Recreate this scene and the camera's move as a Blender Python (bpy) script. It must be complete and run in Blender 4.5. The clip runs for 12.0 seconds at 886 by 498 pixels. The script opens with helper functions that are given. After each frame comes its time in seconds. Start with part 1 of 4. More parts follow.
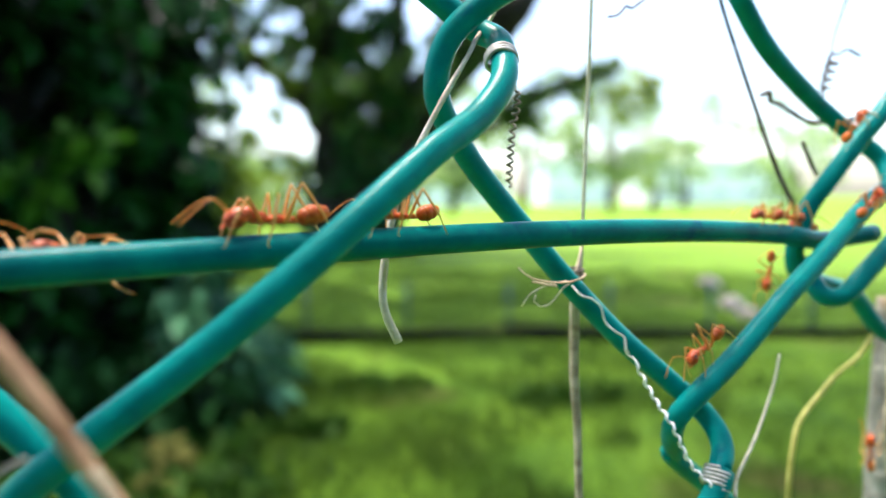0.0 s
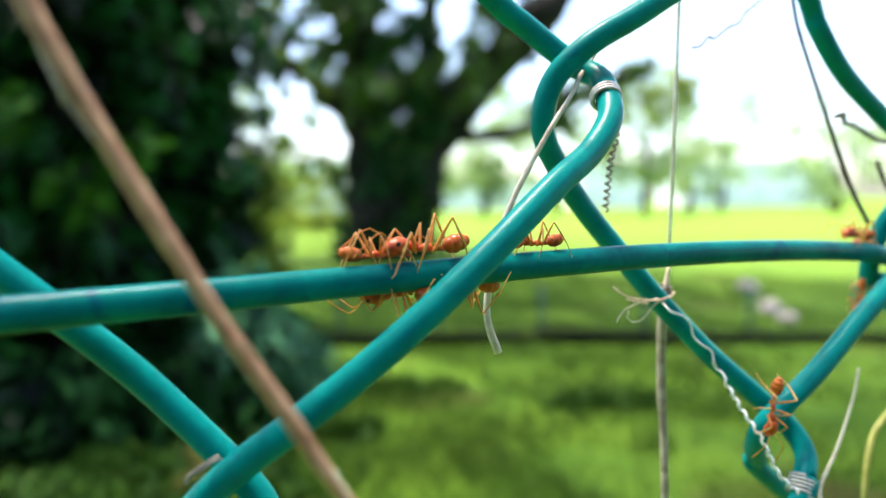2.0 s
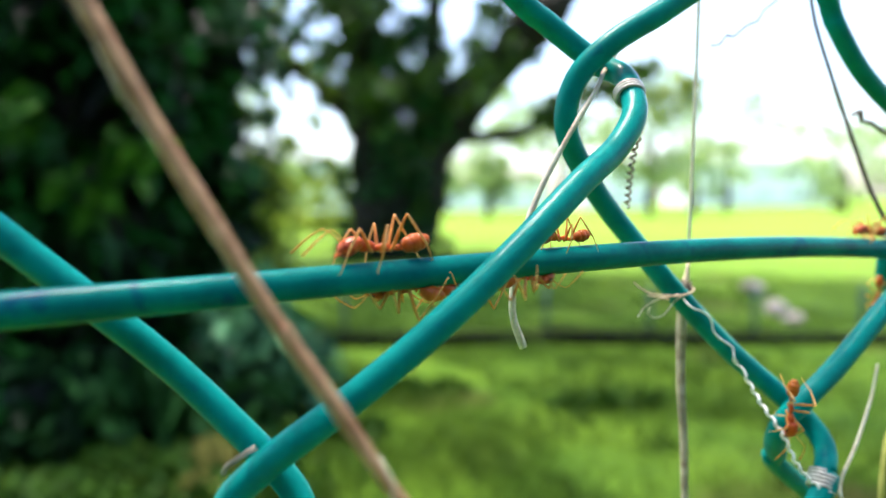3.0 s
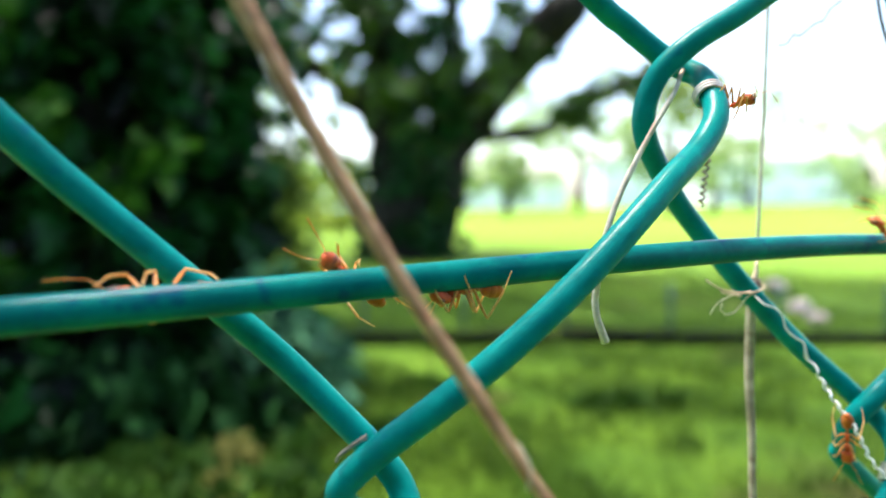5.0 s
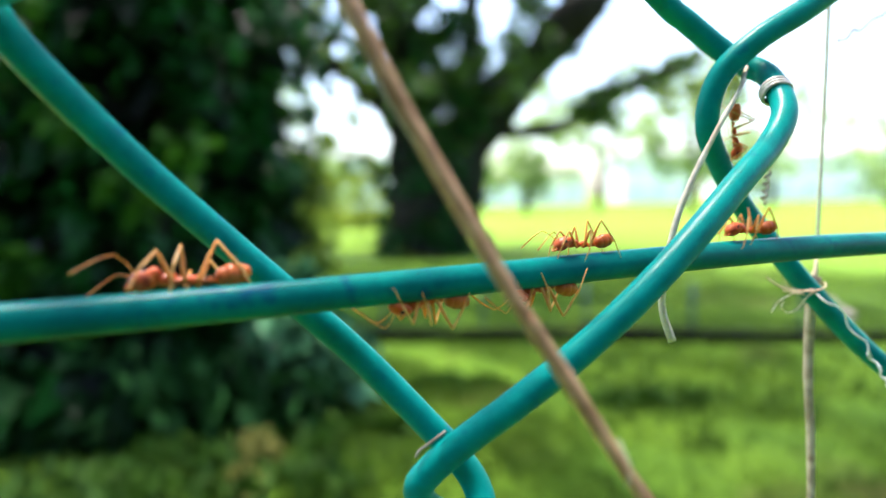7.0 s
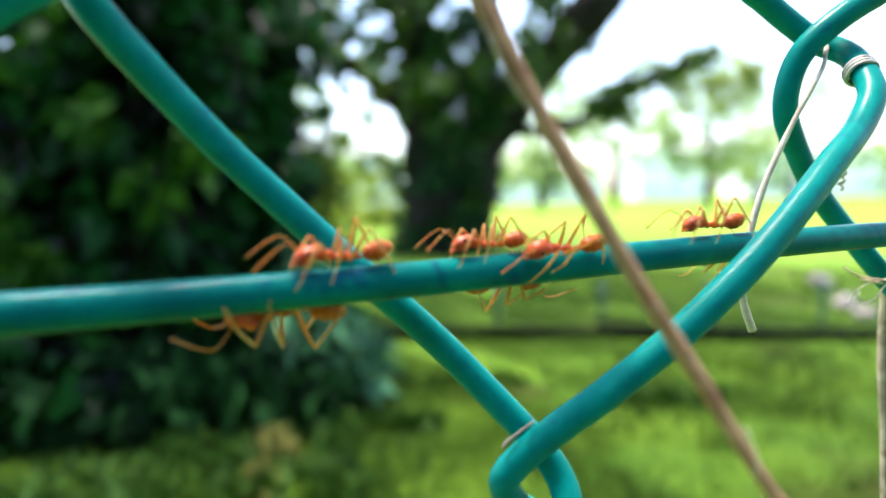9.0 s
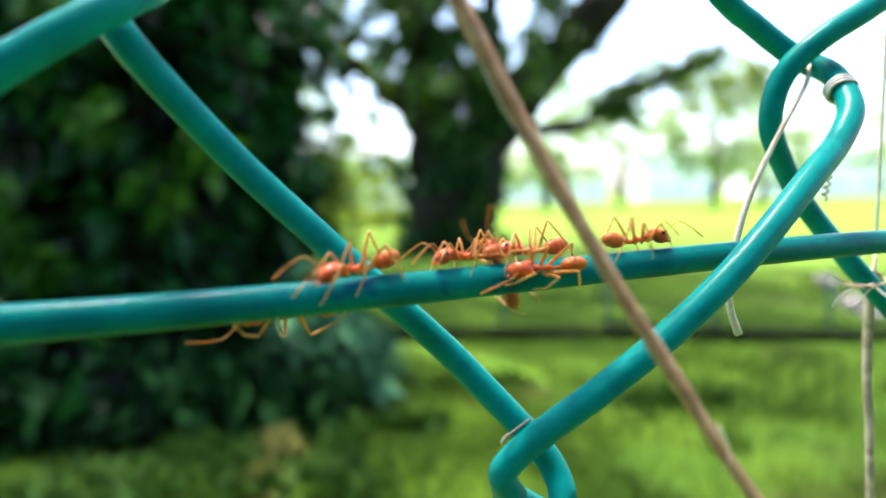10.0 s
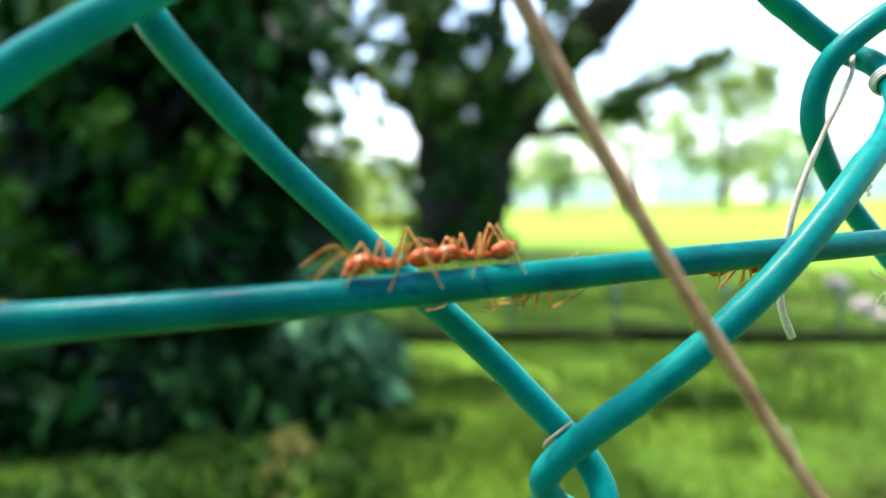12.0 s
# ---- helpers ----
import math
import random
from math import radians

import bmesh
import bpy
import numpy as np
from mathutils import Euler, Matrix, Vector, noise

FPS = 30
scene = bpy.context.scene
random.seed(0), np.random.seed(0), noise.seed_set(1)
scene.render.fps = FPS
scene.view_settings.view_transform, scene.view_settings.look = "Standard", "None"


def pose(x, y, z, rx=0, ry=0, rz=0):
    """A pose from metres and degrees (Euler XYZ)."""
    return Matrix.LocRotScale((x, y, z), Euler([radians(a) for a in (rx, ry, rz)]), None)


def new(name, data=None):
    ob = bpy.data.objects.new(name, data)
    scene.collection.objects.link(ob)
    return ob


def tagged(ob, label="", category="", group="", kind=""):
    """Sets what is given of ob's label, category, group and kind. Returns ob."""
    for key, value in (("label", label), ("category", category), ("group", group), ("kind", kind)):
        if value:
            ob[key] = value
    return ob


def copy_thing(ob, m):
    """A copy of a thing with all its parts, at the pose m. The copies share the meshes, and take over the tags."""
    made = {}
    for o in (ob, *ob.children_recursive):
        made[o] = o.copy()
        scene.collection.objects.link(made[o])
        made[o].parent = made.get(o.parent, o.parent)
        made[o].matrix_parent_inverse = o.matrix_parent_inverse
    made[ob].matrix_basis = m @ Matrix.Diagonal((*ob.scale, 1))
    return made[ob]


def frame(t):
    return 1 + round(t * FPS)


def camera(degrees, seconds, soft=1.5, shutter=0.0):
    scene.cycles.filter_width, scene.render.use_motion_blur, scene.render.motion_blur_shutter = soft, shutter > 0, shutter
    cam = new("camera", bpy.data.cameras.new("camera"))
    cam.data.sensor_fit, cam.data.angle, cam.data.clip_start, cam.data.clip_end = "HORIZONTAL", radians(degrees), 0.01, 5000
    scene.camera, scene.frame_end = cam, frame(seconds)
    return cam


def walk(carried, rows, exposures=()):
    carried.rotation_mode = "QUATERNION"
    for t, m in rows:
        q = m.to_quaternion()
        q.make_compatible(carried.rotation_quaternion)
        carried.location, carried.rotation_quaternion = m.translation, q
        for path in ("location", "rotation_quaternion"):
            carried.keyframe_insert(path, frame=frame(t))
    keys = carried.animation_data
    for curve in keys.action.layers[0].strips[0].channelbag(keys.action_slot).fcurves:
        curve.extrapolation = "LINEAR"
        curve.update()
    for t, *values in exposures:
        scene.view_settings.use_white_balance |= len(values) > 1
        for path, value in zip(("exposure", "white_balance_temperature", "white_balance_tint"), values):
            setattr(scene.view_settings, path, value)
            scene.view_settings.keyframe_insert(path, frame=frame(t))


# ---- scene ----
cam = camera(68.0, 12.0, shutter=0.5)
cam.data.dof.use_dof, cam.data.dof.focus_distance, cam.data.dof.aperture_fstop = True, 0.064, 16.5
PATH = [
    (0.0, pose(-0.01657, -0.05586, 1.19972, 85.52, 0.30, -28.03)),
    (0.5, pose(-0.02060, -0.05544, 1.20072, 85.61, 0.63, -26.90)),
    (1.0, pose(-0.02340, -0.05629, 1.20098, 85.67, 0.73, -25.74)),
    (1.5, pose(-0.02532, -0.05611, 1.20203, 85.76, 0.64, -25.50)),
    (2.0, pose(-0.02652, -0.05738, 1.20226, 85.80, 0.54, -25.27)),
    (2.5, pose(-0.02729, -0.05700, 1.20165, 85.83, 0.48, -25.12)),
    (4.5, pose(-0.03526, -0.05834, 1.20293, 85.84, 0.95, -23.79)),
    (5.0, pose(-0.03617, -0.05617, 1.20195, 85.77, 0.78, -23.34)),
    (5.5, pose(-0.03717, -0.05366, 1.20164, 85.66, 0.96, -22.81)),
    (6.0, pose(-0.03860, -0.05352, 1.20161, 85.59, 0.89, -22.34)),
    (6.5, pose(-0.03933, -0.05426, 1.20149, 85.58, 1.01, -21.97)),
    (7.0, pose(-0.04093, -0.05479, 1.20219, 85.54, 0.96, -21.69)),
    (9.0, pose(-0.04586, -0.05114, 1.20106, 85.39, 1.22, -20.43)),
    (9.5, pose(-0.04545, -0.05242, 1.20146, 85.40, 1.26, -20.20)),
    (10.0, pose(-0.04708, -0.05512, 1.20221, 85.47, 1.30, -19.97)),
    (10.5, pose(-0.04887, -0.05541, 1.20247, 85.55, 1.21, -19.83)),
    (11.0, pose(-0.04873, -0.05466, 1.20242, 85.61, 1.20, -19.73)),
    (11.5, pose(-0.04927, -0.05336, 1.20210, 85.67, 1.30, -19.57)),
    (12.0, pose(-0.04902, -0.05244, 1.20162, 85.69, 1.45, -19.35)),
]
walk(cam, PATH, exposures=((0.0, 1.94), (2.5, 1.98), (7.0, 2.12), (12.0, 2.20)))

# ---- daylight ----
# the view's middle direction, seen from the camera's mean stand; the distance is laid out in it
VIEW = pose(-0.039, -0.054, 0, 0, 0, -22)
SUN_TURN, SUN_HIGH = 12, 79       # degrees: turn from +y to the left, and height

world = bpy.data.worlds.new("sky")
scene.world = world
world.use_nodes = True
sky = world.node_tree.nodes.new("ShaderNodeTexSky")
sky.sky_type, sky.sun_disc = "NISHITA", False
sky.sun_elevation, sky.sun_rotation = radians(SUN_HIGH), radians(-SUN_TURN)
sky.dust_density, sky.air_density, sky.ozone_density = 2.5, 1.0, 1.0
world.node_tree.links.new(sky.outputs[0], world.node_tree.nodes["Background"].inputs[0])
world.node_tree.nodes["Background"].inputs[1].default_value = 0.15

sun = new("sun", bpy.data.lights.new("sun", "SUN"))
sun.data.energy, sun.data.angle, sun.data.color = 4.0, radians(26.0), (1.0, 0.96, 0.90)
sun.matrix_world = pose(0, 0, 30, 90 - SUN_HIGH, 0, SUN_TURN + 180)

# ---- materials ----


def material(name, low, high, rough=0.6, size=100.0, bump=0.2, metal=0.0, through_light=0.0, island=0.0, spots=None, coat=0.0, spec=0.5, depth=0.0002):
    """A principled surface between two colours by noise at two scales, with fine relief."""
    m = bpy.data.materials.new(name)
    m.use_nodes = True
    n, l = m.node_tree.nodes, m.node_tree.links
    bsdf, out = n["Principled BSDF"], n["Material Output"]
    where = n.new("ShaderNodeNewGeometry")
    coarse, fine = n.new("ShaderNodeTexNoise"), n.new("ShaderNodeTexNoise")
    obj = n.new("ShaderNodeTexCoord")
    for tex, k in ((coarse, 1.0), (fine, 6.0)):
        tex.inputs["Scale"].default_value = size * k
        tex.inputs["Detail"].default_value = 4.0
        l.new(obj.outputs["Object"], tex.inputs["Vector"])
    add = n.new("ShaderNodeMath")
    add.operation = "MULTIPLY_ADD"
    l.new(fine.outputs[0], add.inputs[0])
    add.inputs[1].default_value = 0.4
    half = n.new("ShaderNodeMath")
    half.operation = "MULTIPLY_ADD"
    l.new(coarse.outputs[0], half.inputs[0])
    half.inputs[1].default_value, half.inputs[2].default_value = 1.6, -0.5
    l.new(half.outputs[0], add.inputs[2])
    fac = add.outputs[0]
    if island:
        mixed = n.new("ShaderNodeMix")
        mixed.inputs[0].default_value = island
        l.new(fac, mixed.inputs[2])
        l.new(where.outputs["Random Per Island"], mixed.inputs[3])
        fac = mixed.outputs[0]
    ramp = n.new("ShaderNodeValToRGB")
    ramp.color_ramp.elements[0].color, ramp.color_ramp.elements[1].color = (*low, 1), (*high, 1)
    ramp.color_ramp.elements[0].position, ramp.color_ramp.elements[1].position = 0.2, 0.85
    l.new(fac, ramp.inputs[0])
    colour = ramp.outputs[0]
    if spots:
        tex = n.new("ShaderNodeTexNoise")
        tex.inputs["Scale"].default_value, tex.inputs["Detail"].default_value = spots[1], 3.0
        l.new(obj.outputs["Object"], tex.inputs["Vector"])
        cut = n.new("ShaderNodeValToRGB")
        cut.color_ramp.elements[0].position, cut.color_ramp.elements[1].position = spots[2], spots[2] + 0.12
        l.new(tex.outputs[0], cut.inputs[0])
        mix = n.new("ShaderNodeMix")
        mix.data_type = "RGBA"
        l.new(cut.outputs[0], mix.inputs[0])
        l.new(colour, mix.inputs[6])
        mix.inputs[7].default_value = (*spots[0], 1)
        colour = mix.outputs[2]
    l.new(colour, bsdf.inputs["Base Color"])
    bsdf.inputs["Roughness"].default_value, bsdf.inputs["Metallic"].default_value = rough, metal
    bsdf.inputs["Coat Weight"].default_value, bsdf.inputs["Specular IOR Level"].default_value = coat, spec
    if bump:
        relief = n.new("ShaderNodeBump")
        relief.inputs["Strength"].default_value, relief.inputs["Distance"].default_value = bump, depth
        l.new(fine.outputs[0], relief.inputs["Height"])
        l.new(relief.outputs[0], bsdf.inputs["Normal"])
    if through_light:
        lucent, mix = n.new("ShaderNodeBsdfTranslucent"), n.new("ShaderNodeMixShader")
        l.new(colour, lucent.inputs[0])
        mix.inputs[0].default_value = through_light
        l.new(bsdf.outputs[0], mix.inputs[1])
        l.new(lucent.outputs[0], mix.inputs[2])
        l.new(mix.outputs[0], out.inputs[0])
    return m


VINYL = material("green_vinyl", (0.0, 0.150, 0.140), (0.0, 0.230, 0.206), 0.42, 260, 0.16, spec=0.05, coat=1.0, spots=((0.001, 0.13, 0.160), 420, 0.63), depth=0.00006)
BLUE_VINYL = material("blue_green_vinyl", (0.0, 0.098, 0.100), (0.0, 0.178, 0.155), 0.36, 200, 0.2, spec=0.04, coat=0.7, spots=((0.001, 0.062, 0.108), 330, 0.58), depth=0.00008)
for m in (VINYL, BLUE_VINYL):   # a thin slick skin that shines at grazing angles alone
    m.node_tree.nodes["Principled BSDF"].inputs["Coat IOR"].default_value = 1.1
    m.node_tree.nodes["Principled BSDF"].inputs["Coat Roughness"].default_value = 0.12
STEEL = material("galvanised_wire", (0.30, 0.275, 0.24), (0.68, 0.65, 0.60), 0.5, 900, 0.3, metal=0.3, depth=0.00005)
STEM = material("grey_dry_stem", (0.31, 0.225, 0.145), (0.64, 0.50, 0.35), 0.8, 600, 0.7, spots=((0.22, 0.13, 0.08), 350, 0.60), depth=0.00012)
BRIGHT = material("bright_thin_wire", (0.66, 0.65, 0.62), (0.92, 0.91, 0.88), 0.4, 900, 0.2, metal=0.3, depth=0.00003)
STRAW = material("dry_stem", (0.28, 0.125, 0.058), (0.57, 0.32, 0.175), 0.75, 700, 0.6, spots=((0.55, 0.41, 0.29), 300, 0.60), depth=0.0001)
PALE = material("pale_dry_grass", (0.50, 0.42, 0.31), (0.84, 0.76, 0.62), 0.7, 700, 0.5, through_light=0.15, spots=((0.34, 0.24, 0.17), 500, 0.64), depth=0.0001)
TENDRIL = material("brown_tendril", (0.05, 0.035, 0.03), (0.17, 0.12, 0.10), 0.7, 900, 0.5, depth=0.0001)
GREY_BARK = material("grey_bark", (0.10, 0.09, 0.07), (0.36, 0.33, 0.27), 0.9, 260, 0.8, spots=((0.22, 0.15, 0.09), 180, 0.56), depth=0.0003)
FADED = material("faded_grass_blade", (0.60, 0.54, 0.36), (0.84, 0.79, 0.60), 0.6, 600, 0.3, through_light=0.25, depth=0.0001)
BLADE = material("yellow_green_grass", (0.28, 0.29, 0.045), (0.52, 0.48, 0.13), 0.6, 500, 0.3, through_light=0.3, depth=0.0001)
ANT_RED = material("ant_red_shell", (0.54, 0.060, 0.008), (0.80, 0.155, 0.024), 0.36, 1100, 0.4, through_light=0.2, spots=((0.28, 0.024, 0.006), 800, 0.60), depth=0.00002)
ANT_AMBER = material("ant_amber_shell", (0.52, 0.085, 0.010), (0.82, 0.25, 0.032), 0.32, 700, 0.3, through_light=0.35, spots=((0.30, 0.035, 0.008), 600, 0.57), depth=0.00002)
ANT_LEG = material("ant_leg_shell", (0.60, 0.20, 0.028), (0.82, 0.38, 0.07), 0.35, 1500, 0.1, through_light=0.3, depth=0.00002)
ANT_SHIN = material("ant_shin_shell", (0.64, 0.29, 0.055), (0.88, 0.58, 0.22), 0.35, 1500, 0.1, through_light=0.35, depth=0.00002)
ANT_EYE = material("ant_eye", (0.01, 0.008, 0.006), (0.03, 0.02, 0.015), 0.15, 2000, 0.0)
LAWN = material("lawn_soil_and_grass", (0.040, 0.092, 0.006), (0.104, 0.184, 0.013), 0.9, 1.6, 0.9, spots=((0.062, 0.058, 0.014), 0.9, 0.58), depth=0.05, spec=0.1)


def sunlit_far_lawn(m, near, far, colour):
    """Pales the lawn with the distance from the fence: far sunlight put into its colour."""
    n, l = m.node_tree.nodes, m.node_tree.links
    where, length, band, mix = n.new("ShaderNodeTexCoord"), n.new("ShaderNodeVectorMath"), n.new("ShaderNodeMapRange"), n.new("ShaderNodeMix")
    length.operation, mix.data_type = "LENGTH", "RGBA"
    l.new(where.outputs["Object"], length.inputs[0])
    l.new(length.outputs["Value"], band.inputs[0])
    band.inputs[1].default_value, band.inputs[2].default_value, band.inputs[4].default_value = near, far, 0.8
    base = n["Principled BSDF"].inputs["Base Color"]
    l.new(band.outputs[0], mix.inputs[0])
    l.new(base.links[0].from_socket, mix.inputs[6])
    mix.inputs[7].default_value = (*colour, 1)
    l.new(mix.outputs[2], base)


sunlit_far_lawn(LAWN, 7.0, 26.0, (0.130, 0.215, 0.022))
GRASS = material("grass_blades", (0.033, 0.080, 0.005), (0.094, 0.160, 0.010), 0.6, 1.1, 0.0, through_light=0.3, island=0.35)
# the near-black end puts the shade among the ivy into the leaf colour
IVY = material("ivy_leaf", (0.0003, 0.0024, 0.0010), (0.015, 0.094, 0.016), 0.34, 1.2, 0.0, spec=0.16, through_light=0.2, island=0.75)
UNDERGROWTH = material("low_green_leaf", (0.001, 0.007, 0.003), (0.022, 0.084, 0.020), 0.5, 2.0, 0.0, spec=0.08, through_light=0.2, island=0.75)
# lit copy of the ivy leaf: caught sunlight is put into its green
LIT_LEAF = material("lit_ivy_leaf", (0.005, 0.030, 0.003), (0.038, 0.125, 0.010), 0.5, 2.0, 0.0, spec=0.06, through_light=0.25, island=0.6)
# paler blue-green: light from the open sky put into the leaf colour
SKYLIT_LEAF = material("skylit_leaf", (0.010, 0.055, 0.026), (0.115, 0.300, 0.135), 0.45, 1.5, 0.0, through_light=0.2, island=0.75, spec=0.15)
LEAF = material("tree_leaf", (0.008, 0.030, 0.005), (0.085, 0.180, 0.015), 0.5, 0.7, 0.0, through_light=0.3, island=0.7)
# far foliage: distance haze is put into this paler leaf colour
HAZED_LEAF = material("hazed_leaf", (0.16, 0.26, 0.07), (0.36, 0.48, 0.17), 0.6, 0.15, 0.0, through_light=0.4, island=0.6)
# yellow-green foliage with its sunlit brightness put into the colour
SUNNY_LEAF = material("sunlit_yellow_leaf", (0.09, 0.15, 0.010), (0.36, 0.44, 0.040), 0.6, 0.5, 0.0, through_light=0.4, island=0.7)
# darker than real bark: the shade under the crowns is put into it
BARK = material("shaded_bark", (0.005, 0.0048, 0.0045), (0.018, 0.016, 0.013), 0.9, 3.0, 0.9, depth=0.03, spec=0.2)
# near-black, so the shade of the drain gap sits in the colour
SHADE_CONCRETE = material("shade_dark_concrete", (0.002, 0.003, 0.0015), (0.008, 0.010, 0.005), 0.85, 3.0, 0.5, spots=((0.012, 0.014, 0.007), 2.0, 0.62), depth=0.01, spec=0.1)
PAINT = material("white_painted_wall", (0.78, 0.82, 0.86), (0.86, 0.89, 0.92), 0.7, 0.4, 0.1, depth=0.01)
ROOFING = material("grey_roof", (0.55, 0.60, 0.66), (0.70, 0.74, 0.78), 0.6, 0.8, 0.2, depth=0.01)
WINDOW = material("window_glass", (0.58, 0.64, 0.70), (0.70, 0.76, 0.80), 0.5, 1.0, 0.0)
WEED = material("weed_leaf", (0.014, 0.044, 0.005), (0.052, 0.120, 0.012), 0.6, 1.5, 0.0, through_light=0.2, island=0.6, spec=0.12)
ROCK = material("pinkish_stone", (0.26, 0.21, 0.19), (0.44, 0.37, 0.34), 0.8, 6.0, 0.6, depth=0.01)
POST = material("dull_green_coating", (0.012, 0.05, 0.045), (0.03, 0.09, 0.08), 0.5, 30, 0.2, depth=0.002)
DRY_WEED = material("dry_flower_head", (0.12, 0.125, 0.025), (0.25, 0.23, 0.07), 0.8, 20, 0.5, through_light=0.2, island=0.4, depth=0.004, spec=0.1)

# ---- mesh tools ----


def mm(x, y, z):
    """A place on the fence: millimetres from the middle of the view, 1.2 m over the ground."""
    return Vector((x / 1000, y / 1000, 1.2 + z / 1000))


def spline(points, step):
    """Points along a Catmull-Rom curve through the given ones, about step apart."""
    p = [Vector(q) for q in points]
    p = [2 * p[0] - p[1], *p, 2 * p[-1] - p[-2]]
    out = []
    for a, b, c, d in zip(p, p[1:], p[2:], p[3:]):
        n = max(1, int((c - b).length / step + 0.5))
        for i in range(n):
            u = i / n
            out.append(0.5 * (2 * b + (c - a) * u + (2 * a - 5 * b + 4 * c - d) * u * u + (3 * b - a - 3 * c + d) * u ** 3))
    return out + [p[-2]]


def tube(bm, points, radius, sides=10, squash=1.0):
    """A closed round rod along points; radius is a number or a function of 0..1."""
    size = radius if callable(radius) else (lambda u: radius)
    rings, side = [], None
    for i, q in enumerate(points):
        way = (points[min(i + 1, len(points) - 1)] - points[max(i - 1, 0)]).normalized()
        if side is None:
            side = way.orthogonal().normalized()
        side = (side - way * side.dot(way)).normalized()
        up = way.cross(side)
        r = size(i / max(1, len(points) - 1))
        rings.append([bm.verts.new(q + (side * math.cos(a) + up * math.sin(a) * squash) * r) for a in (2 * math.pi * k / sides for k in range(sides))])
    for a, b in zip(rings, rings[1:]):
        for k in range(sides):
            bm.faces.new((a[k], a[(k + 1) % sides], b[(k + 1) % sides], b[k]))
    for ring, turn in ((rings[0], -1), (rings[-1], 1)):
        mid = bm.verts.new(sum((v.co for v in ring), Vector()) / sides)
        for k in range(sides):
            pair = (ring[k], ring[(k + 1) % sides])
            bm.faces.new((*pair[::turn], mid))


def blob(bm, centre, radii, turn=0.0, rings=10, sides=14, point=0.0):
    """A smooth egg; turn tips it about y, point draws its -x end out."""
    m = Matrix.Translation(centre) @ Matrix.Rotation(turn, 4, "Y")
    rows = []
    for i in range(rings + 1):
        a = math.pi * i / rings
        x = -math.cos(a)
        r = math.sin(a) * (1 + point * x * 0.5)
        rows.append([bm.verts.new(m @ Vector((x * radii[0], r * math.cos(b) * radii[1], r * math.sin(b) * radii[2]))) for b in (2 * math.pi * k / sides for k in range(sides))])
    for a, b in zip(rows, rows[1:]):
        for k in range(sides):
            bm.faces.new((a[k], a[(k + 1) % sides], b[(k + 1) % sides], b[k]))
    bmesh.ops.remove_doubles(bm, verts=[v for r in (rows[0], rows[-1]) for v in r], dist=1e-9)


def box(bm, centre, size, bevel=0.0):
    made = bmesh.ops.create_cube(bm, size=1.0, matrix=Matrix.Translation(centre) @ Matrix.Diagonal((*size, 1)))
    if bevel:
        edges = {e for v in made["verts"] for e in v.link_edges}
        bmesh.ops.bevel(bm, geom=list(edges), offset=bevel, segments=2, affect="EDGES")


def part(name, bm, mat, parent=None, label="", smooth=True):
    """Links a bmesh as one mesh object, under its thing where one is given."""
    me = bpy.data.meshes.new(name)
    bmesh.ops.recalc_face_normals(bm, faces=bm.faces)
    bm.to_mesh(me)
    bm.free()
    me.materials.append(mat)
    if smooth:
        me.shade_smooth()
    ob = new(name, me)
    ob.parent = parent
    return tagged(ob, label)


def arrays(name, verts, faces, mat, parent=None, label=""):
    me = bpy.data.meshes.new(name)
    me.from_pydata(verts.tolist() if hasattr(verts, "tolist") else verts, [], faces.tolist() if hasattr(faces, "tolist") else faces)
    me.materials.append(mat)
    ob = new(name, me)
    ob.parent = parent
    return tagged(ob, label)


def leaves(name, places, size, mat, parent, label="", droop=0.3, outward=None, seed=1):
    """A crown of separate folded leaves, one at each place."""
    rng = np.random.default_rng(seed)
    p = np.asarray(places, float)
    n = len(p)
    axis = rng.normal(size=(n, 3))
    axis[:, 2] -= droop * 3
    if outward is not None:
        axis += np.asarray(outward) * 1.2
    axis /= np.linalg.norm(axis, axis=1)[:, None]
    side = np.cross(axis, rng.normal(size=(n, 3)))
    side /= np.linalg.norm(side, axis=1)[:, None]
    up = np.cross(side, axis)
    s = size * rng.uniform(0.55, 1.3, n)[:, None]
    w = s * rng.uniform(0.22, 0.36, n)[:, None]
    v = np.stack([p, p + axis * s * 0.35 + side * w + up * s * 0.08, p + axis * s * 0.4, p + axis * s * 0.35 - side * w + up * s * 0.08, p + axis * s - up * s * 0.12], 1)
    k = (np.arange(n) * 5)[:, None]
    f = np.stack([k + [0, 1, 2], k + [0, 2, 3], k + [1, 4, 2], k + [2, 4, 3]], 1).reshape(-1, 3)
    return arrays(name, v.reshape(-1, 3), f, mat, parent, label)


def thing(name, label, category, group="", at=(0, 0, 0)):
    ob = new(name)
    ob.location = at
    ob.empty_display_size = 0.01
    return tagged(ob, label, category, group)


def seen(x, y, z):
    """A place of the distance: metres right, ahead and up, in the view's middle direction."""
    return VIEW @ Vector((x, y, z))


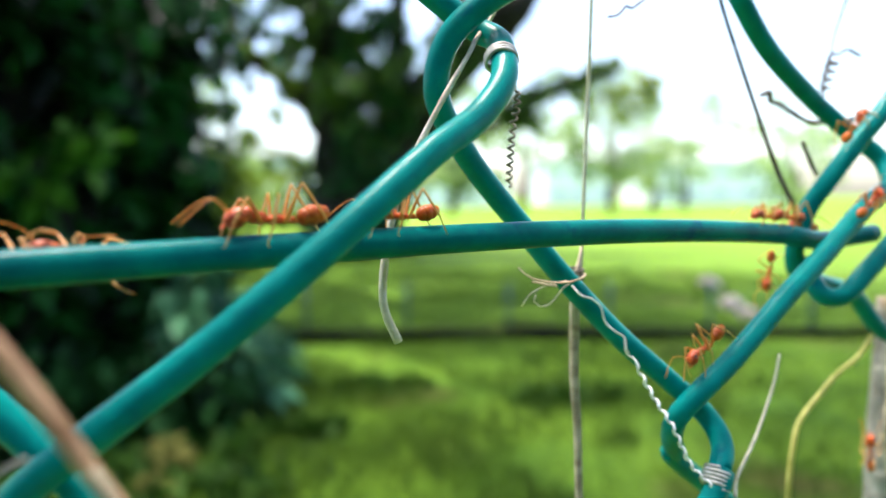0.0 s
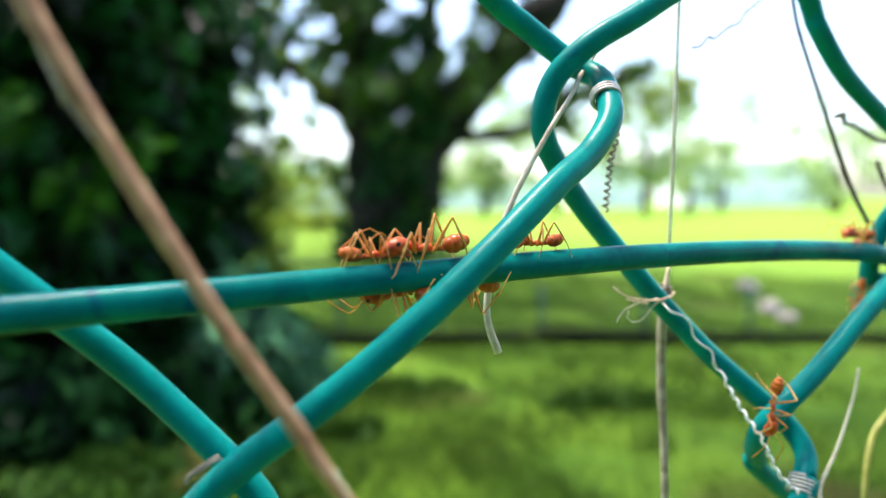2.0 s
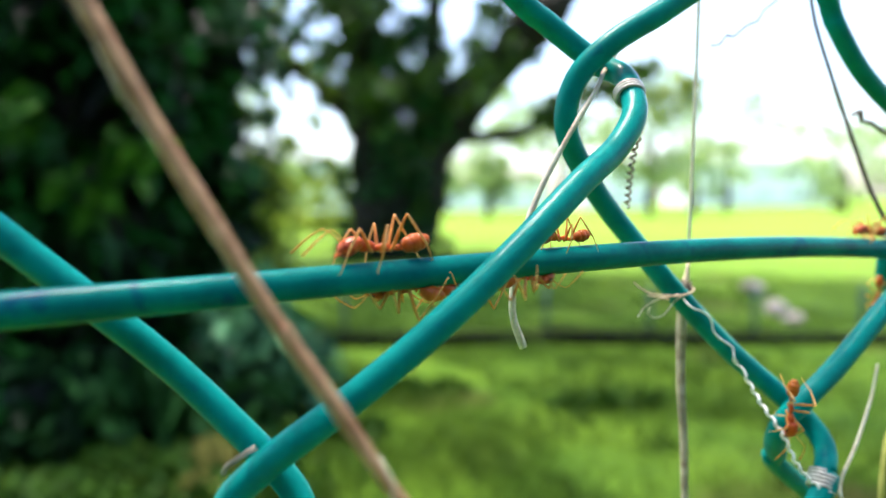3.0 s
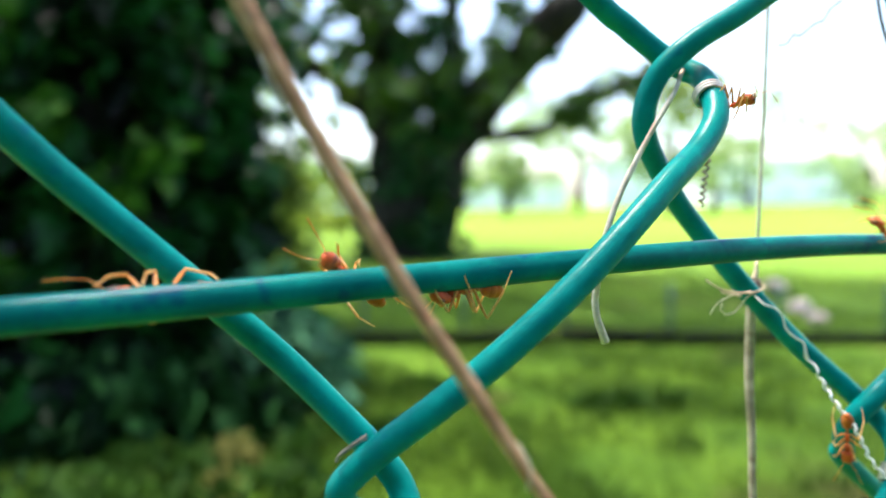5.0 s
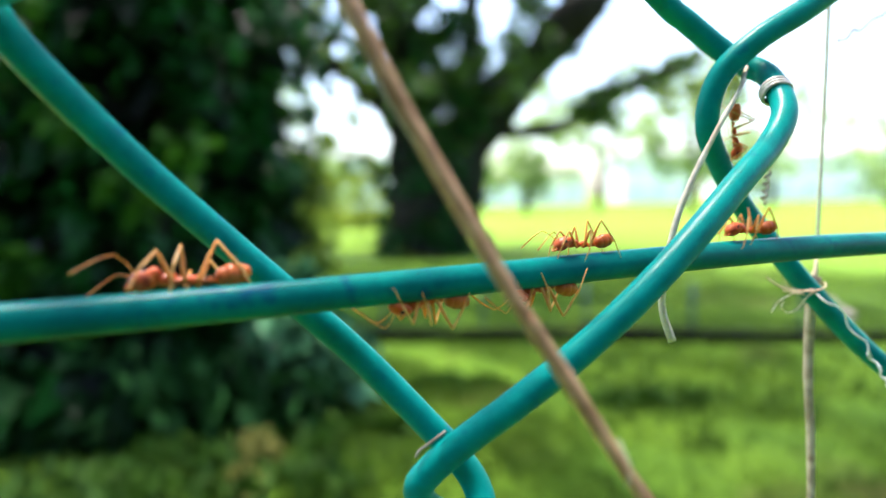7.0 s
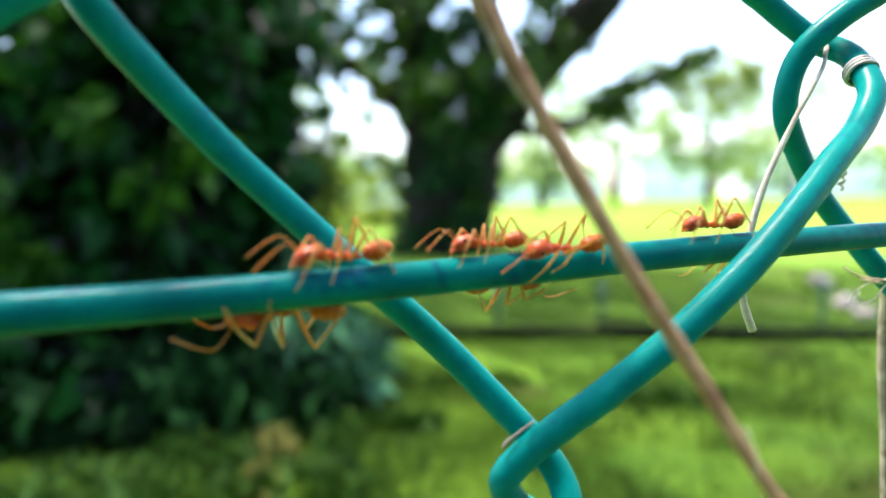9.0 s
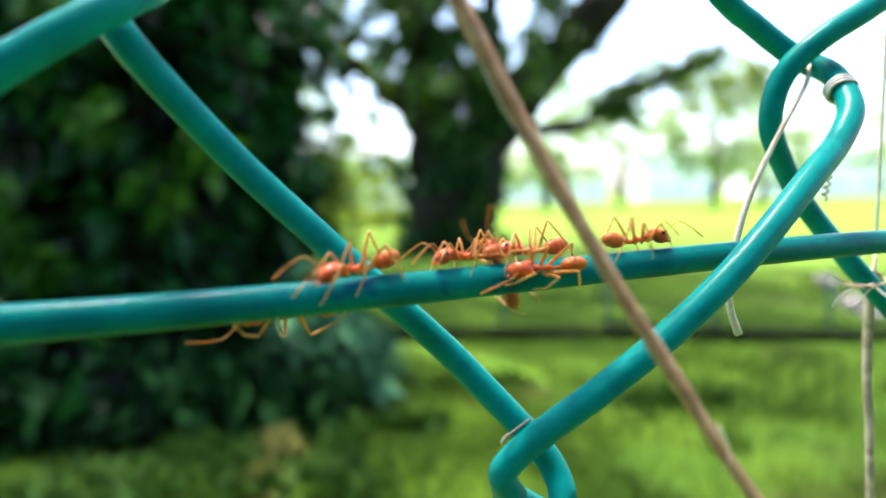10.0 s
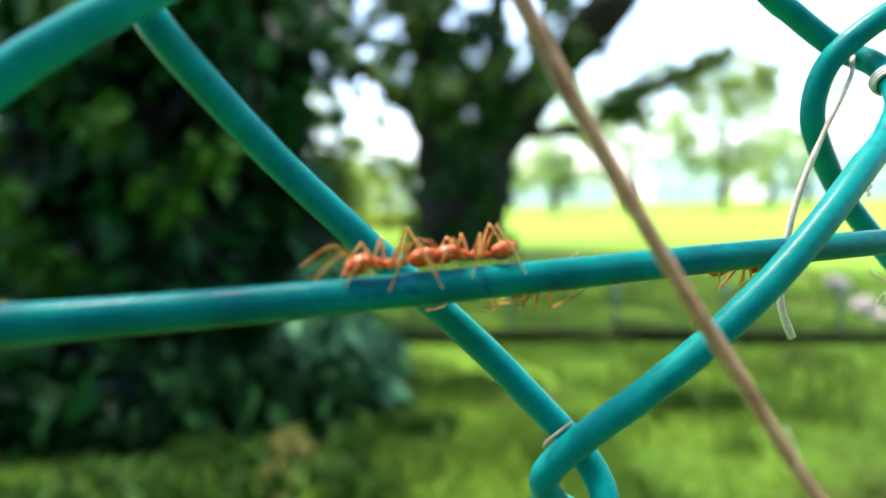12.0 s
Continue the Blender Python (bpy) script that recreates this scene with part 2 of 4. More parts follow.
# ---- ground ----


def build_ground():
    bm = bmesh.new()
    radii = [0.0, 0.6, 1.2, 1.8, 2.4, 3, 3.6, 4.2, 4.8, 5.4, 6, 7, 8, 9, 10, 11.5, 13, 15, 18, 22, 28, 40, 70, 150, 500, 2500]
    rings = []
    for r in radii[1:]:
        rings.append([bm.verts.new(ground_at(r * math.sin(a), r * math.cos(a))) for a in (2 * math.pi * k / 96 for k in range(96))])
    mid = bm.verts.new(ground_at(0, 0))
    for k in range(96):
        bm.faces.new((mid, rings[0][k], rings[0][(k + 1) % 96]))
    for a, b in zip(rings, rings[1:]):
        for k in range(96):
            bm.faces.new((a[k], b[k], b[(k + 1) % 96], a[(k + 1) % 96]))
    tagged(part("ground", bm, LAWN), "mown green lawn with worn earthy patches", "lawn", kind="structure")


def ground_at(x, y):
    r = math.hypot(x, y)
    lump = 0.03 * noise.noise(Vector((x * 0.8, y * 0.8, 0))) * min(1, r / 2) if r < 60 else 0
    dip = -0.10 * math.exp(-((y - 7.4) / 1.2) ** 2) if r < 60 else 0
    return seen(x, y, lump + dip)


build_ground()

kerb = thing("drain_kerb", "low concrete drain edge across the lawn, near-black for the gap's shade", "kerb")
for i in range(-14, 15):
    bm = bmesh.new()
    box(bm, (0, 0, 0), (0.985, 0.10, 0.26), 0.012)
    stone = part("kerb_stone", bm, SHADE_CONCRETE, kerb, smooth=False)
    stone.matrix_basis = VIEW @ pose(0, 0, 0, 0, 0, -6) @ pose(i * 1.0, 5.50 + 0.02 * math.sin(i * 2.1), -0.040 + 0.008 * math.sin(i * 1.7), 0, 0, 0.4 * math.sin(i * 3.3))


def build_grass():
    rng = np.random.default_rng(5)
    n = 175000
    d = 0.8 + 10.4 * rng.random(n) ** 0.95
    a = np.radians(rng.normal(0, 24, n))
    round_about = rng.random(n) < 0.35
    d = np.where(round_about, 11.0 * rng.random(n) ** 0.62, d)
    a = np.where(round_about, rng.uniform(0, 2 * math.pi, n), a)
    x, y = d * np.sin(a), d * np.cos(a)
    bare = np.sin(x * 1.9 + 2.0 * np.sin(y * 0.9 + 1)) * np.sin(y * 2.3 + 1.4 * np.sin(x * 1.3)) + 0.35 * np.sin(x * 7 + y * 3)
    kept = (bare < 0.62) | (rng.random(n) < 0.15)
    x, y, n = x[kept], y[kept], int(kept.sum())
    clump = np.sin(x * 5.1 + 1.3 * np.sin(y * 3)) * np.sin(y * 4.3 + np.sin(x * 2.2))
    h = np.clip(0.03 + 0.03 * rng.random(n) + 0.025 * clump, 0.012, 0.12)
    lean = rng.normal(0, 0.35, (n, 2)) * h[:, None]
    turn = rng.uniform(0, math.pi, n)
    w = 0.004 + 0.004 * rng.random(n)
    m = np.array(VIEW)
    z = np.where(np.hypot(x, y) < 60, -0.10 * np.exp(-((y - 7.4) / 1.2) ** 2), 0) - 0.01
    base = np.stack([x, y, z], 1)
    s = np.stack([np.cos(turn) * w, np.sin(turn) * w, np.zeros(n)], 1)
    tip = base + np.stack([lean[:, 0], lean[:, 1], h + 0.02], 1)
    v = np.stack([base - s, base + s, tip], 1).reshape(-1, 3) @ m[:3, :3].T + m[:3, 3]
    tagged(arrays("grass", v, np.arange(3 * n).reshape(-1, 3), GRASS), "short uneven lawn grass blades", "grass", kind="stuff")


build_grass()

# ---- trees and distance ----


def limb(points, r0, r1, sides=12, rough=0.15):
    bm = bmesh.new()
    pts = spline([seen(*q) for q in points], 0.18)
    pts = [q + Vector((noise.noise(q * 1.7), noise.noise(q * 1.7 + Vector((9, 0, 0))), 0)) * r1 * rough * 4 for q in pts]
    tube(bm, pts, lambda u: (r0 + (r1 - r0) * u) * (1 + rough * math.sin(u * 23 + r0 * 50)), sides)
    return bm


def cluster(rng, centre, radii, n):
    q = rng.normal(size=(n, 3))
    q /= np.linalg.norm(q, axis=1)[:, None]
    return np.asarray(centre) + q * np.asarray(radii) * (rng.random((n, 1)) ** 0.5)


def to_view(p):
    m = np.array(VIEW)
    return np.asarray(p) @ m[:3, :3].T + m[:3, 3]


def build_ivy_tree():
    tree = thing("ivy_covered_tree", "broad tree trunk overgrown with dark glossy climber leaves", "tree")
    cx, cy = -1.95, 4.3
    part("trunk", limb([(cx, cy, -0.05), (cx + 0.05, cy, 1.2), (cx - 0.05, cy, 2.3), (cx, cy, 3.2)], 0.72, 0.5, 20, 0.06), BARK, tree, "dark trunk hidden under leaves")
    rng = np.random.default_rng(11)
    n = 1700   # dark inner layer
    a, z = rng.uniform(0, 2 * math.pi, n), rng.uniform(0.12, 3.35, n)
    r = 0.62 + 0.14 * rng.random(n)
    inner = np.stack([cx + r * np.cos(a), cy + r * np.sin(a), z], 1)
    n = 330    # hanging sprays with deep gaps between them
    a, z = rng.uniform(0, 2 * math.pi, n), rng.uniform(0.15, 3.35, n)
    swell = 1 + 0.13 * np.sin(a * 3 + z * 2.1) + 0.10 * np.sin(a * 7 - z * 3.3 + 1) + 0.06 * np.sin(z * 5.7 + a)
    r = (0.72 + 0.30 * rng.random(n)) * swell * (1 - 0.03 * z)
    thin = (np.cos(a) > 0.5) & (z > 1.7) & (rng.random(n) < 0.55)
    a, z, r, n = a[~thin], z[~thin], np.where(z > 1.7, r * 0.95, r)[~thin], int((~thin).sum())
    r = np.where((np.cos(a) > 0.35) & (z < 1.95) & (z > 0.5), r * 0.82, r)   # slimmer on the open side
    outer = np.concatenate([cluster(rng, (cx + r[k] * math.cos(a[k]), cy + r[k] * math.sin(a[k]), z[k]), (0.13, 0.13, 0.18), 11) for k in range(n)])
    p = np.concatenate([inner, outer])
    out = p - [cx, cy, 0]
    out[:, 2] = 0
    out = (out / np.linalg.norm(out, axis=1)[:, None]) @ np.array(VIEW)[:3, :3].T
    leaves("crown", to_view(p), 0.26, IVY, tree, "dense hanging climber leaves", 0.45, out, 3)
    q = []
    for _ in range(95):   # loose sprays on the open side, thinning outwards
        b, h = rng.uniform(-0.9, 0.5), rng.uniform(1.15, 3.3)
        far = 0.92 + 0.42 * rng.random() ** 1.5 * min(1.0, 0.35 + 0.3 * h) - (0.2 if h < 1.95 else 0.0)
        q.append(cluster(rng, (cx + far * math.cos(b), cy + far * math.sin(b), h), (0.07, 0.07, 0.09), 5))
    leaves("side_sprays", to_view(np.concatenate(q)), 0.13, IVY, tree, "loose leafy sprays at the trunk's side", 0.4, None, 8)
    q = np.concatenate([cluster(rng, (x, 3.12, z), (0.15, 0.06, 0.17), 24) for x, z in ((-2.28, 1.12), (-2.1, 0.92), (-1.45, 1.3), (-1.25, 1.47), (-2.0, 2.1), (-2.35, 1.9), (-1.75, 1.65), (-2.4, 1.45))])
    leaves("sunlit_leaves", to_view(q), 0.15, LIT_LEAF, tree, "ivy leaves coloured as sunlit among the dark ones", 0.4, None, 9)
    q = np.concatenate([cluster(np.random.default_rng(40 + k), (cx + 1.06 + 0.06 * (k % 3), cy - 0.25 + 0.1 * (k % 2), 0.72 + 0.12 * k), (0.08, 0.08, 0.09), 22) for k in range(7)])
    leaves("side_growth", to_view(q), 0.13, SUNNY_LEAF, tree, "shoots in a sunlit leaf colour at the trunk's open side", 0.35, None, 12)
    q = np.concatenate([cluster(rng, (cx - 1.0 + 0.32 * k, cy - 1.0 - 0.08 * (k % 3), 0.22), (0.42, 0.30, 0.30), 230) for k in range(7)])
    leaves("undergrowth", to_view(q), 0.19, UNDERGROWTH, tree, "low leafy growth round the foot", 0.6, None, 4)
    q = np.concatenate([cluster(rng, (cx + 1.12 + 0.1 * k, cy - 0.75 + 0.12 * k, 0.50 - 0.14 * k), (0.26, 0.24, 0.24), 130) for k in range(3)] + [cluster(rng, (cx + 0.62 + 0.12 * k, cy - 0.98 + 0.07 * k, 0.62 + 0.16 * (k % 3)), (0.16, 0.12, 0.14), 34) for k in (3, 4)])
    leaves("side_growth", to_view(q), 0.16, SKYLIT_LEAF, tree, "leaves at the side of the foot in a paler sky-lit blue-green", 0.3, None, 5)


build_ivy_tree()


def build_park_tree():
    tree = thing("park_tree", "large spreading tree with dark mossy limbs", "tree")
    y = 14.0
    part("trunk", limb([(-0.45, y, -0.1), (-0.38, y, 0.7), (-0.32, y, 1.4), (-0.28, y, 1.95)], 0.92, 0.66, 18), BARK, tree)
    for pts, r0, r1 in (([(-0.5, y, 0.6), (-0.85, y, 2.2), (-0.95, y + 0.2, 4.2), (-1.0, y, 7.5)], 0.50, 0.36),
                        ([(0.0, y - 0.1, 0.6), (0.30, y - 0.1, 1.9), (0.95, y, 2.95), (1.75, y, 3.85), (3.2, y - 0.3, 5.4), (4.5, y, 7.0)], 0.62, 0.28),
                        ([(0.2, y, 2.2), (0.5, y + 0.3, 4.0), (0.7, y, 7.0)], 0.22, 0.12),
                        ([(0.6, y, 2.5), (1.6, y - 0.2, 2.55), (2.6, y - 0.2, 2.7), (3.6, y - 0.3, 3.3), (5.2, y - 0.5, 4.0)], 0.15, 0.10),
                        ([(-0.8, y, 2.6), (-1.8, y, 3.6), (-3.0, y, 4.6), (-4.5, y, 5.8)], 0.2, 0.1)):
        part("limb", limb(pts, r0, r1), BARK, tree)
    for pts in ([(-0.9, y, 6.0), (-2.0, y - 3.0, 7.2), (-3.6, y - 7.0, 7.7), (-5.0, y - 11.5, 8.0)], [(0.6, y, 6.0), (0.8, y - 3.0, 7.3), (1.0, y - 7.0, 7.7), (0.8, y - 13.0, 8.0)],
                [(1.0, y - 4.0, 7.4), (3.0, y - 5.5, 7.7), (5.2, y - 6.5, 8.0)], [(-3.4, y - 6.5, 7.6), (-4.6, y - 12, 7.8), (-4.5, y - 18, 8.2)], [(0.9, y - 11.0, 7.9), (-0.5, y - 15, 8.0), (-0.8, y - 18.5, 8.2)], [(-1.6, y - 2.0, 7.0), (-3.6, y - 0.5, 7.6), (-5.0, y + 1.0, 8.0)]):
        part("limb", limb(pts, 0.17, 0.07, 8), BARK, tree)   # unseen high boughs added to carry the shading canopy over lawn and fence
    rng = np.random.default_rng(21)
    spots = []
    clumps = []
    while len(clumps) < 165:   # leafy clumps with sky between them
        x, z = rng.uniform(-5.2, 2.2), rng.uniform(2.2, 6.6)
        low = 2.35 + 0.45 * abs(x + 0.6)
        if (x < -2.0 and rng.random() < 0.5) or z < (low if x > -2.6 else 1.7) or ((x + 2.05) / 0.75) ** 2 + ((z - 2.4) / 1.0) ** 2 < 1 or (x > 0.7 and z > 0.8 * x + 4.2):
            continue
        clumps.append((x, y + rng.uniform(-1.4, 1.4), z))
    spots += [cluster(rng, c, rng.uniform(0.22, 0.36, 3), 34) for c in clumps]
    tufts = []
    for _ in range(70):   # tufts on the trunk and limbs
        u = rng.random()
        c = (-1.1 + 0.6 * u + 1.4 * rng.random(), y - 0.75, 0.3 + 4.4 * u)
        (spots if rng.random() < 0.2 else tufts).append(cluster(rng, c, (0.3, 0.3, 0.42), 90 if u < 0.4 else 40))
    for _ in range(30):   # leaves hanging at both sides of the trunk
        h = rng.uniform(0.2, 2.1)
        c = (rng.choice((-1.25, 0.5 + 0.12 * h)) + rng.normal(0, 0.12), y - 0.3, h)
        tufts.append(cluster(rng, c, (0.18, 0.2, 0.26), 26))
    for _ in range(60):   # leafy rags along the great slanting limb
        u = rng.random()
        c = (0.2 + 3.6 * u + rng.normal(0, 0.28), y - 0.3, 2.3 + 3.9 * u ** 0.9 + rng.normal(0, 0.30))
        tufts.append(cluster(rng, c, (0.20, 0.2, 0.22), 26))
    for x, z in ((2.9, 3.05), (3.5, 3.4), (4.1, 3.6), (4.8, 3.9), (3.2, 2.85)):
        spots.append(cluster(rng, (x, y - 0.4, z), (0.45, 0.4, 0.25), 110))
    for n, xs, ys in ((62, (-5.7, 5.8), (6.2, 8.6)), (32, (-1.6, 3.0), (1.5, 3.7)), (34, (-6.4, -4.3), (2.5, 5.6)), (14, (-1.5, 4), (-1.8, 0.4)), (60, (-4.2, 0.8), (11.5, 16)), (46, (-7, 3), (-5.5, -2.0))):  # unseen high canopy, added to shade lawn, fence and trunks
        for _ in range(n):
            c = (rng.uniform(*xs) + 1.35, min(rng.uniform(*ys) + 1.25, 18.5), rng.uniform(6.8, 9.5))
            spots.append(cluster(rng, c, (1.1, 1.1, 0.5), 110))
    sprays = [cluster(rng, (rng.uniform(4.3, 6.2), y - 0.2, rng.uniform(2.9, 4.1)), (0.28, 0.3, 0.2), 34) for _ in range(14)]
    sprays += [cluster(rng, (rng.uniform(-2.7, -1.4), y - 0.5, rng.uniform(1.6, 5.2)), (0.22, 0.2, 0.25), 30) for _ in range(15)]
    leaves("sunlit_sprays", to_view(np.concatenate(sprays)), 0.2, SUNNY_LEAF, tree, "leaf sprays with the lit look in their yellow-green colour", 0.3, None, 10)
    leaves("crown", to_view(np.concatenate(spots)), 0.25, LEAF, tree, "loose green crown with sky in its gaps, plus an unseen shading canopy", 0.3, None, 6)
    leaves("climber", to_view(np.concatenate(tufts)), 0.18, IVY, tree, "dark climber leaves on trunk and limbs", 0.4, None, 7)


build_park_tree()


def build_far_trees():
    rng = np.random.default_rng(31)
    for k, (x, y, h, w) in enumerate(((-14, 42, 9, 4.5), (-7.5, 38, 3.2, 3.0), (5.5, 46, 6.5, 3.6), (12, 52, 9.5, 5.0), (17, 46, 10.5, 3.2), (21.5, 49, 6.0, 3.0), (27, 55, 10, 5.2), (34, 50, 6, 4.0), (40, 60, 11, 6))):
        tree = thing("far_tree", "tree beyond the lawn, its green leaves paled for haze", "tree", "far trees")
        part("trunk", limb([(x, y, -0.1), (x + 0.2, y, h * 0.3), (x, y, h * 0.6)], 0.3, 0.15, 8), BARK, tree)
        spots = [cluster(rng, (x + rng.normal(0, w * 0.55), y + rng.uniform(-w, w) * 0.5, h * rng.uniform(0.25, 1.0)), (w * 0.34, w * 0.3, h * 0.10), 46) for _ in range(26 if k < 5 else 14)]
        leaves("crown", to_view(np.concatenate(spots)), 0.6, HAZED_LEAF, tree, "", 0.2, None, 40 + k)
    spots = [cluster(rng, (rng.uniform(-8.5, -1.0), 19 + rng.uniform(-1, 1), rng.uniform(0.2, 1.75)), (0.42, 0.4, 0.28), 90) for _ in range(62)]
    hedge = thing("shrub_row", "sunlit yellow-green shrubs behind the tree", "shrub")
    leaves("foliage", to_view(np.concatenate(spots)), 0.20, SUNNY_LEAF, hedge, "", 0.0, None, 60)


build_far_trees()


def build_building(x, y, wide, deep, storeys, bays):
    house = thing("apartment_building", "pale distant low building with rows of windows", "building", "buildings beyond the lawn")
    high = storeys * 3.1
    bm = bmesh.new()
    box(bm, (0, 0, high / 2), (wide, deep, high))
    wall = part("wall", bm, PAINT, house, smooth=False)
    bm = bmesh.new()
    box(bm, (0, 0, high + 0.2), (wide + 0.8, deep + 0.8, 0.4), 0.08)
    roof = part("roof", bm, ROOFING, house, smooth=False)
    for s in range(storeys):
        for b in range(bays):
            bm = bmesh.new()
            box(bm, ((b + 0.5) / bays * wide - wide / 2, -deep / 2 - 0.01, s * 3.1 + 1.7), (wide / bays * 0.5, 0.08, 1.4))
            part("window", bm, WINDOW, house, smooth=False)
    house.matrix_basis = VIEW @ pose(x, y, 0)


build_building(12, 95, 14, 10, 1, 4)
build_building(30, 98, 10, 10, 2, 3)
build_building(52, 100, 22, 12, 2, 5)
build_building(-14, 90, 14, 10, 2, 4)

def build_weeds():
    rng = np.random.default_rng(77)
    for x, y, z, w in ((-0.83, 2.75, 0.11, 0.09), (-0.84, 2.50, 0.05, 0.10)):
        weed = thing("dry_weed", "tan dried weed with a shaggy seed head in the grass", "weed", "dry weeds")
        bm = bmesh.new()
        for k in range(5):
            a = rng.normal(0, 0.03, 2)
            tube(bm, spline([seen(x + a[0], y + a[1], -0.02), seen(x + a[0] * 0.5, y, z * 0.6), seen(x + a[1], y, z + 0.04)], 0.03), 0.004, 5)
        part("stem", bm, DRY_WEED, weed)
        leaves("seed_head", to_view(cluster(rng, (x, y, z), (w, w, w * 1.1), 260)), 0.05, DRY_WEED, weed, "", -0.2, None, int(100 * z))
    spots = []
    for _ in range(95):
        d, a = rng.uniform(2.05, 3.15), rng.uniform(-44, -10)
        spots.append(cluster(rng, (d * math.sin(radians(a)), d * math.cos(radians(a)), rng.uniform(0.03, 0.13)), (0.11, 0.11, 0.08), 26))
    for x, y, w in ((1.10, 3.68, 0.26), (-0.02, 4.05, 0.22), (-0.35, 3.3, 0.2)):
        for _ in range(16):   # broad-leaved patches in the lawn
            spots.append(cluster(rng, (x + rng.normal(0, w * 0.6), y + rng.normal(0, w * 0.2), 0.03), (w * 0.3, w * 0.14, 0.02), 16))
    low = leaves("low_weeds", to_view(np.concatenate(spots)), 0.075, WEED, None, "", -0.4, None, 78)
    tagged(low, "low leafy green weeds among the grass", "weeds", kind="stuff")
    for k, (x, y, r) in enumerate(((4.6, 8.5, 0.16), (3.95, 6.85, 0.15), (3.78, 6.25, 0.11))):
        bm = bmesh.new()
        blob(bm, Vector((0, 0, 0)), (r, r * 0.8, r * 0.62), 0.2, 9, 12)
        for v in bm.verts:
            v.co *= 1 + 0.35 * noise.noise(v.co * 9 + Vector((k * 5, 0, 0)))
        rock = tagged(part("rock", bm, ROCK), "pinkish-grey stone lying on the grass bank", "rock", "stones on the bank")
        rock.matrix_basis = VIEW @ pose(x, y, 0.0, 0, 0, 40 * k)


build_weeds()


def build_low_posts():
    """Short coated posts in a row along the drain."""
    post = thing("low_post", "short dull green post beside the drain", "post", "posts by the drain")
    bm = bmesh.new()
    tube(bm, [Vector((0, 0, z)) for z in (-0.1, 0.1, 0.25, 0.42)], 0.022, 12)
    part("shaft", bm, POST, post)
    bm = bmesh.new()
    blob(bm, Vector((0, 0, 0.42)), (0.028, 0.028, 0.02), 0, 6, 12)
    part("cap", bm, POST, post)
    places = [VIEW @ pose(0, 0, 0, 0, 0, -6) @ pose(0.62 + 0.93 * k, 5.98, -0.01) for k in range(-2, 8)]
    post.matrix_basis = places[0]
    for m in places[1:]:
        copy_thing(post, m)


build_low_posts()


def build_screen_hedge():
    """Unseen leafy growth, added to close the place behind the camera and cut front light."""
    rng = np.random.default_rng(91)
    hedge = thing("hedge", "unseen dark hedge added behind the camera to cut front light", "hedge")
    for k in range(-5, 6):
        bm = bmesh.new()
        tube(bm, spline([seen(k * 1.1, -2.6, -0.05), seen(k * 1.1 + 0.1, -2.55, 1.2), seen(k * 1.1, -2.6, 2.7)], 0.15), lambda u: 0.06 - 0.03 * u, 7)
        part("stem", bm, BARK, hedge)
    n = 7000
    p = np.stack([rng.uniform(-6.5, 6.5, n), -2.6 + rng.normal(0, 0.28, n), rng.uniform(0.05, 3.0, n)], 1)
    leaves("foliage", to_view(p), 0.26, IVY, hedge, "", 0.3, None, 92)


build_screen_hedge()

# ---- the fence ----
FENCE_R = 1.36   # millimetres, half the coated line wire


def zigzag(right_x, left_x, right_z, near):
    """The way of one woven wire from the top down: regular bends, and the near stretch as it hangs."""
    out = []
    top, bottom = near[0][2], near[-1][2]
    for j in range(5, -19, -1):
        for x, z, dy in ((right_x, right_z + 72 * j, -1), (left_x, right_z + 72 * j - 36, 1)):
            for k, (u, y) in enumerate(((0.16, 5.0), (0.0, 0.0), (-0.16, -5.0))):
                q = (x - abs(u) * 36 * (1 if dy < 0 else -1), y * dy * -1, z + u * 36)
                if q[2] > top + 9 or q[2] < bottom - 9:
                    out.append(q)
    high = [q for q in out if q[2] > top]
    low = [q for q in out if q[2] < bottom and q[2] > -1215]
    return high + list(near) + low


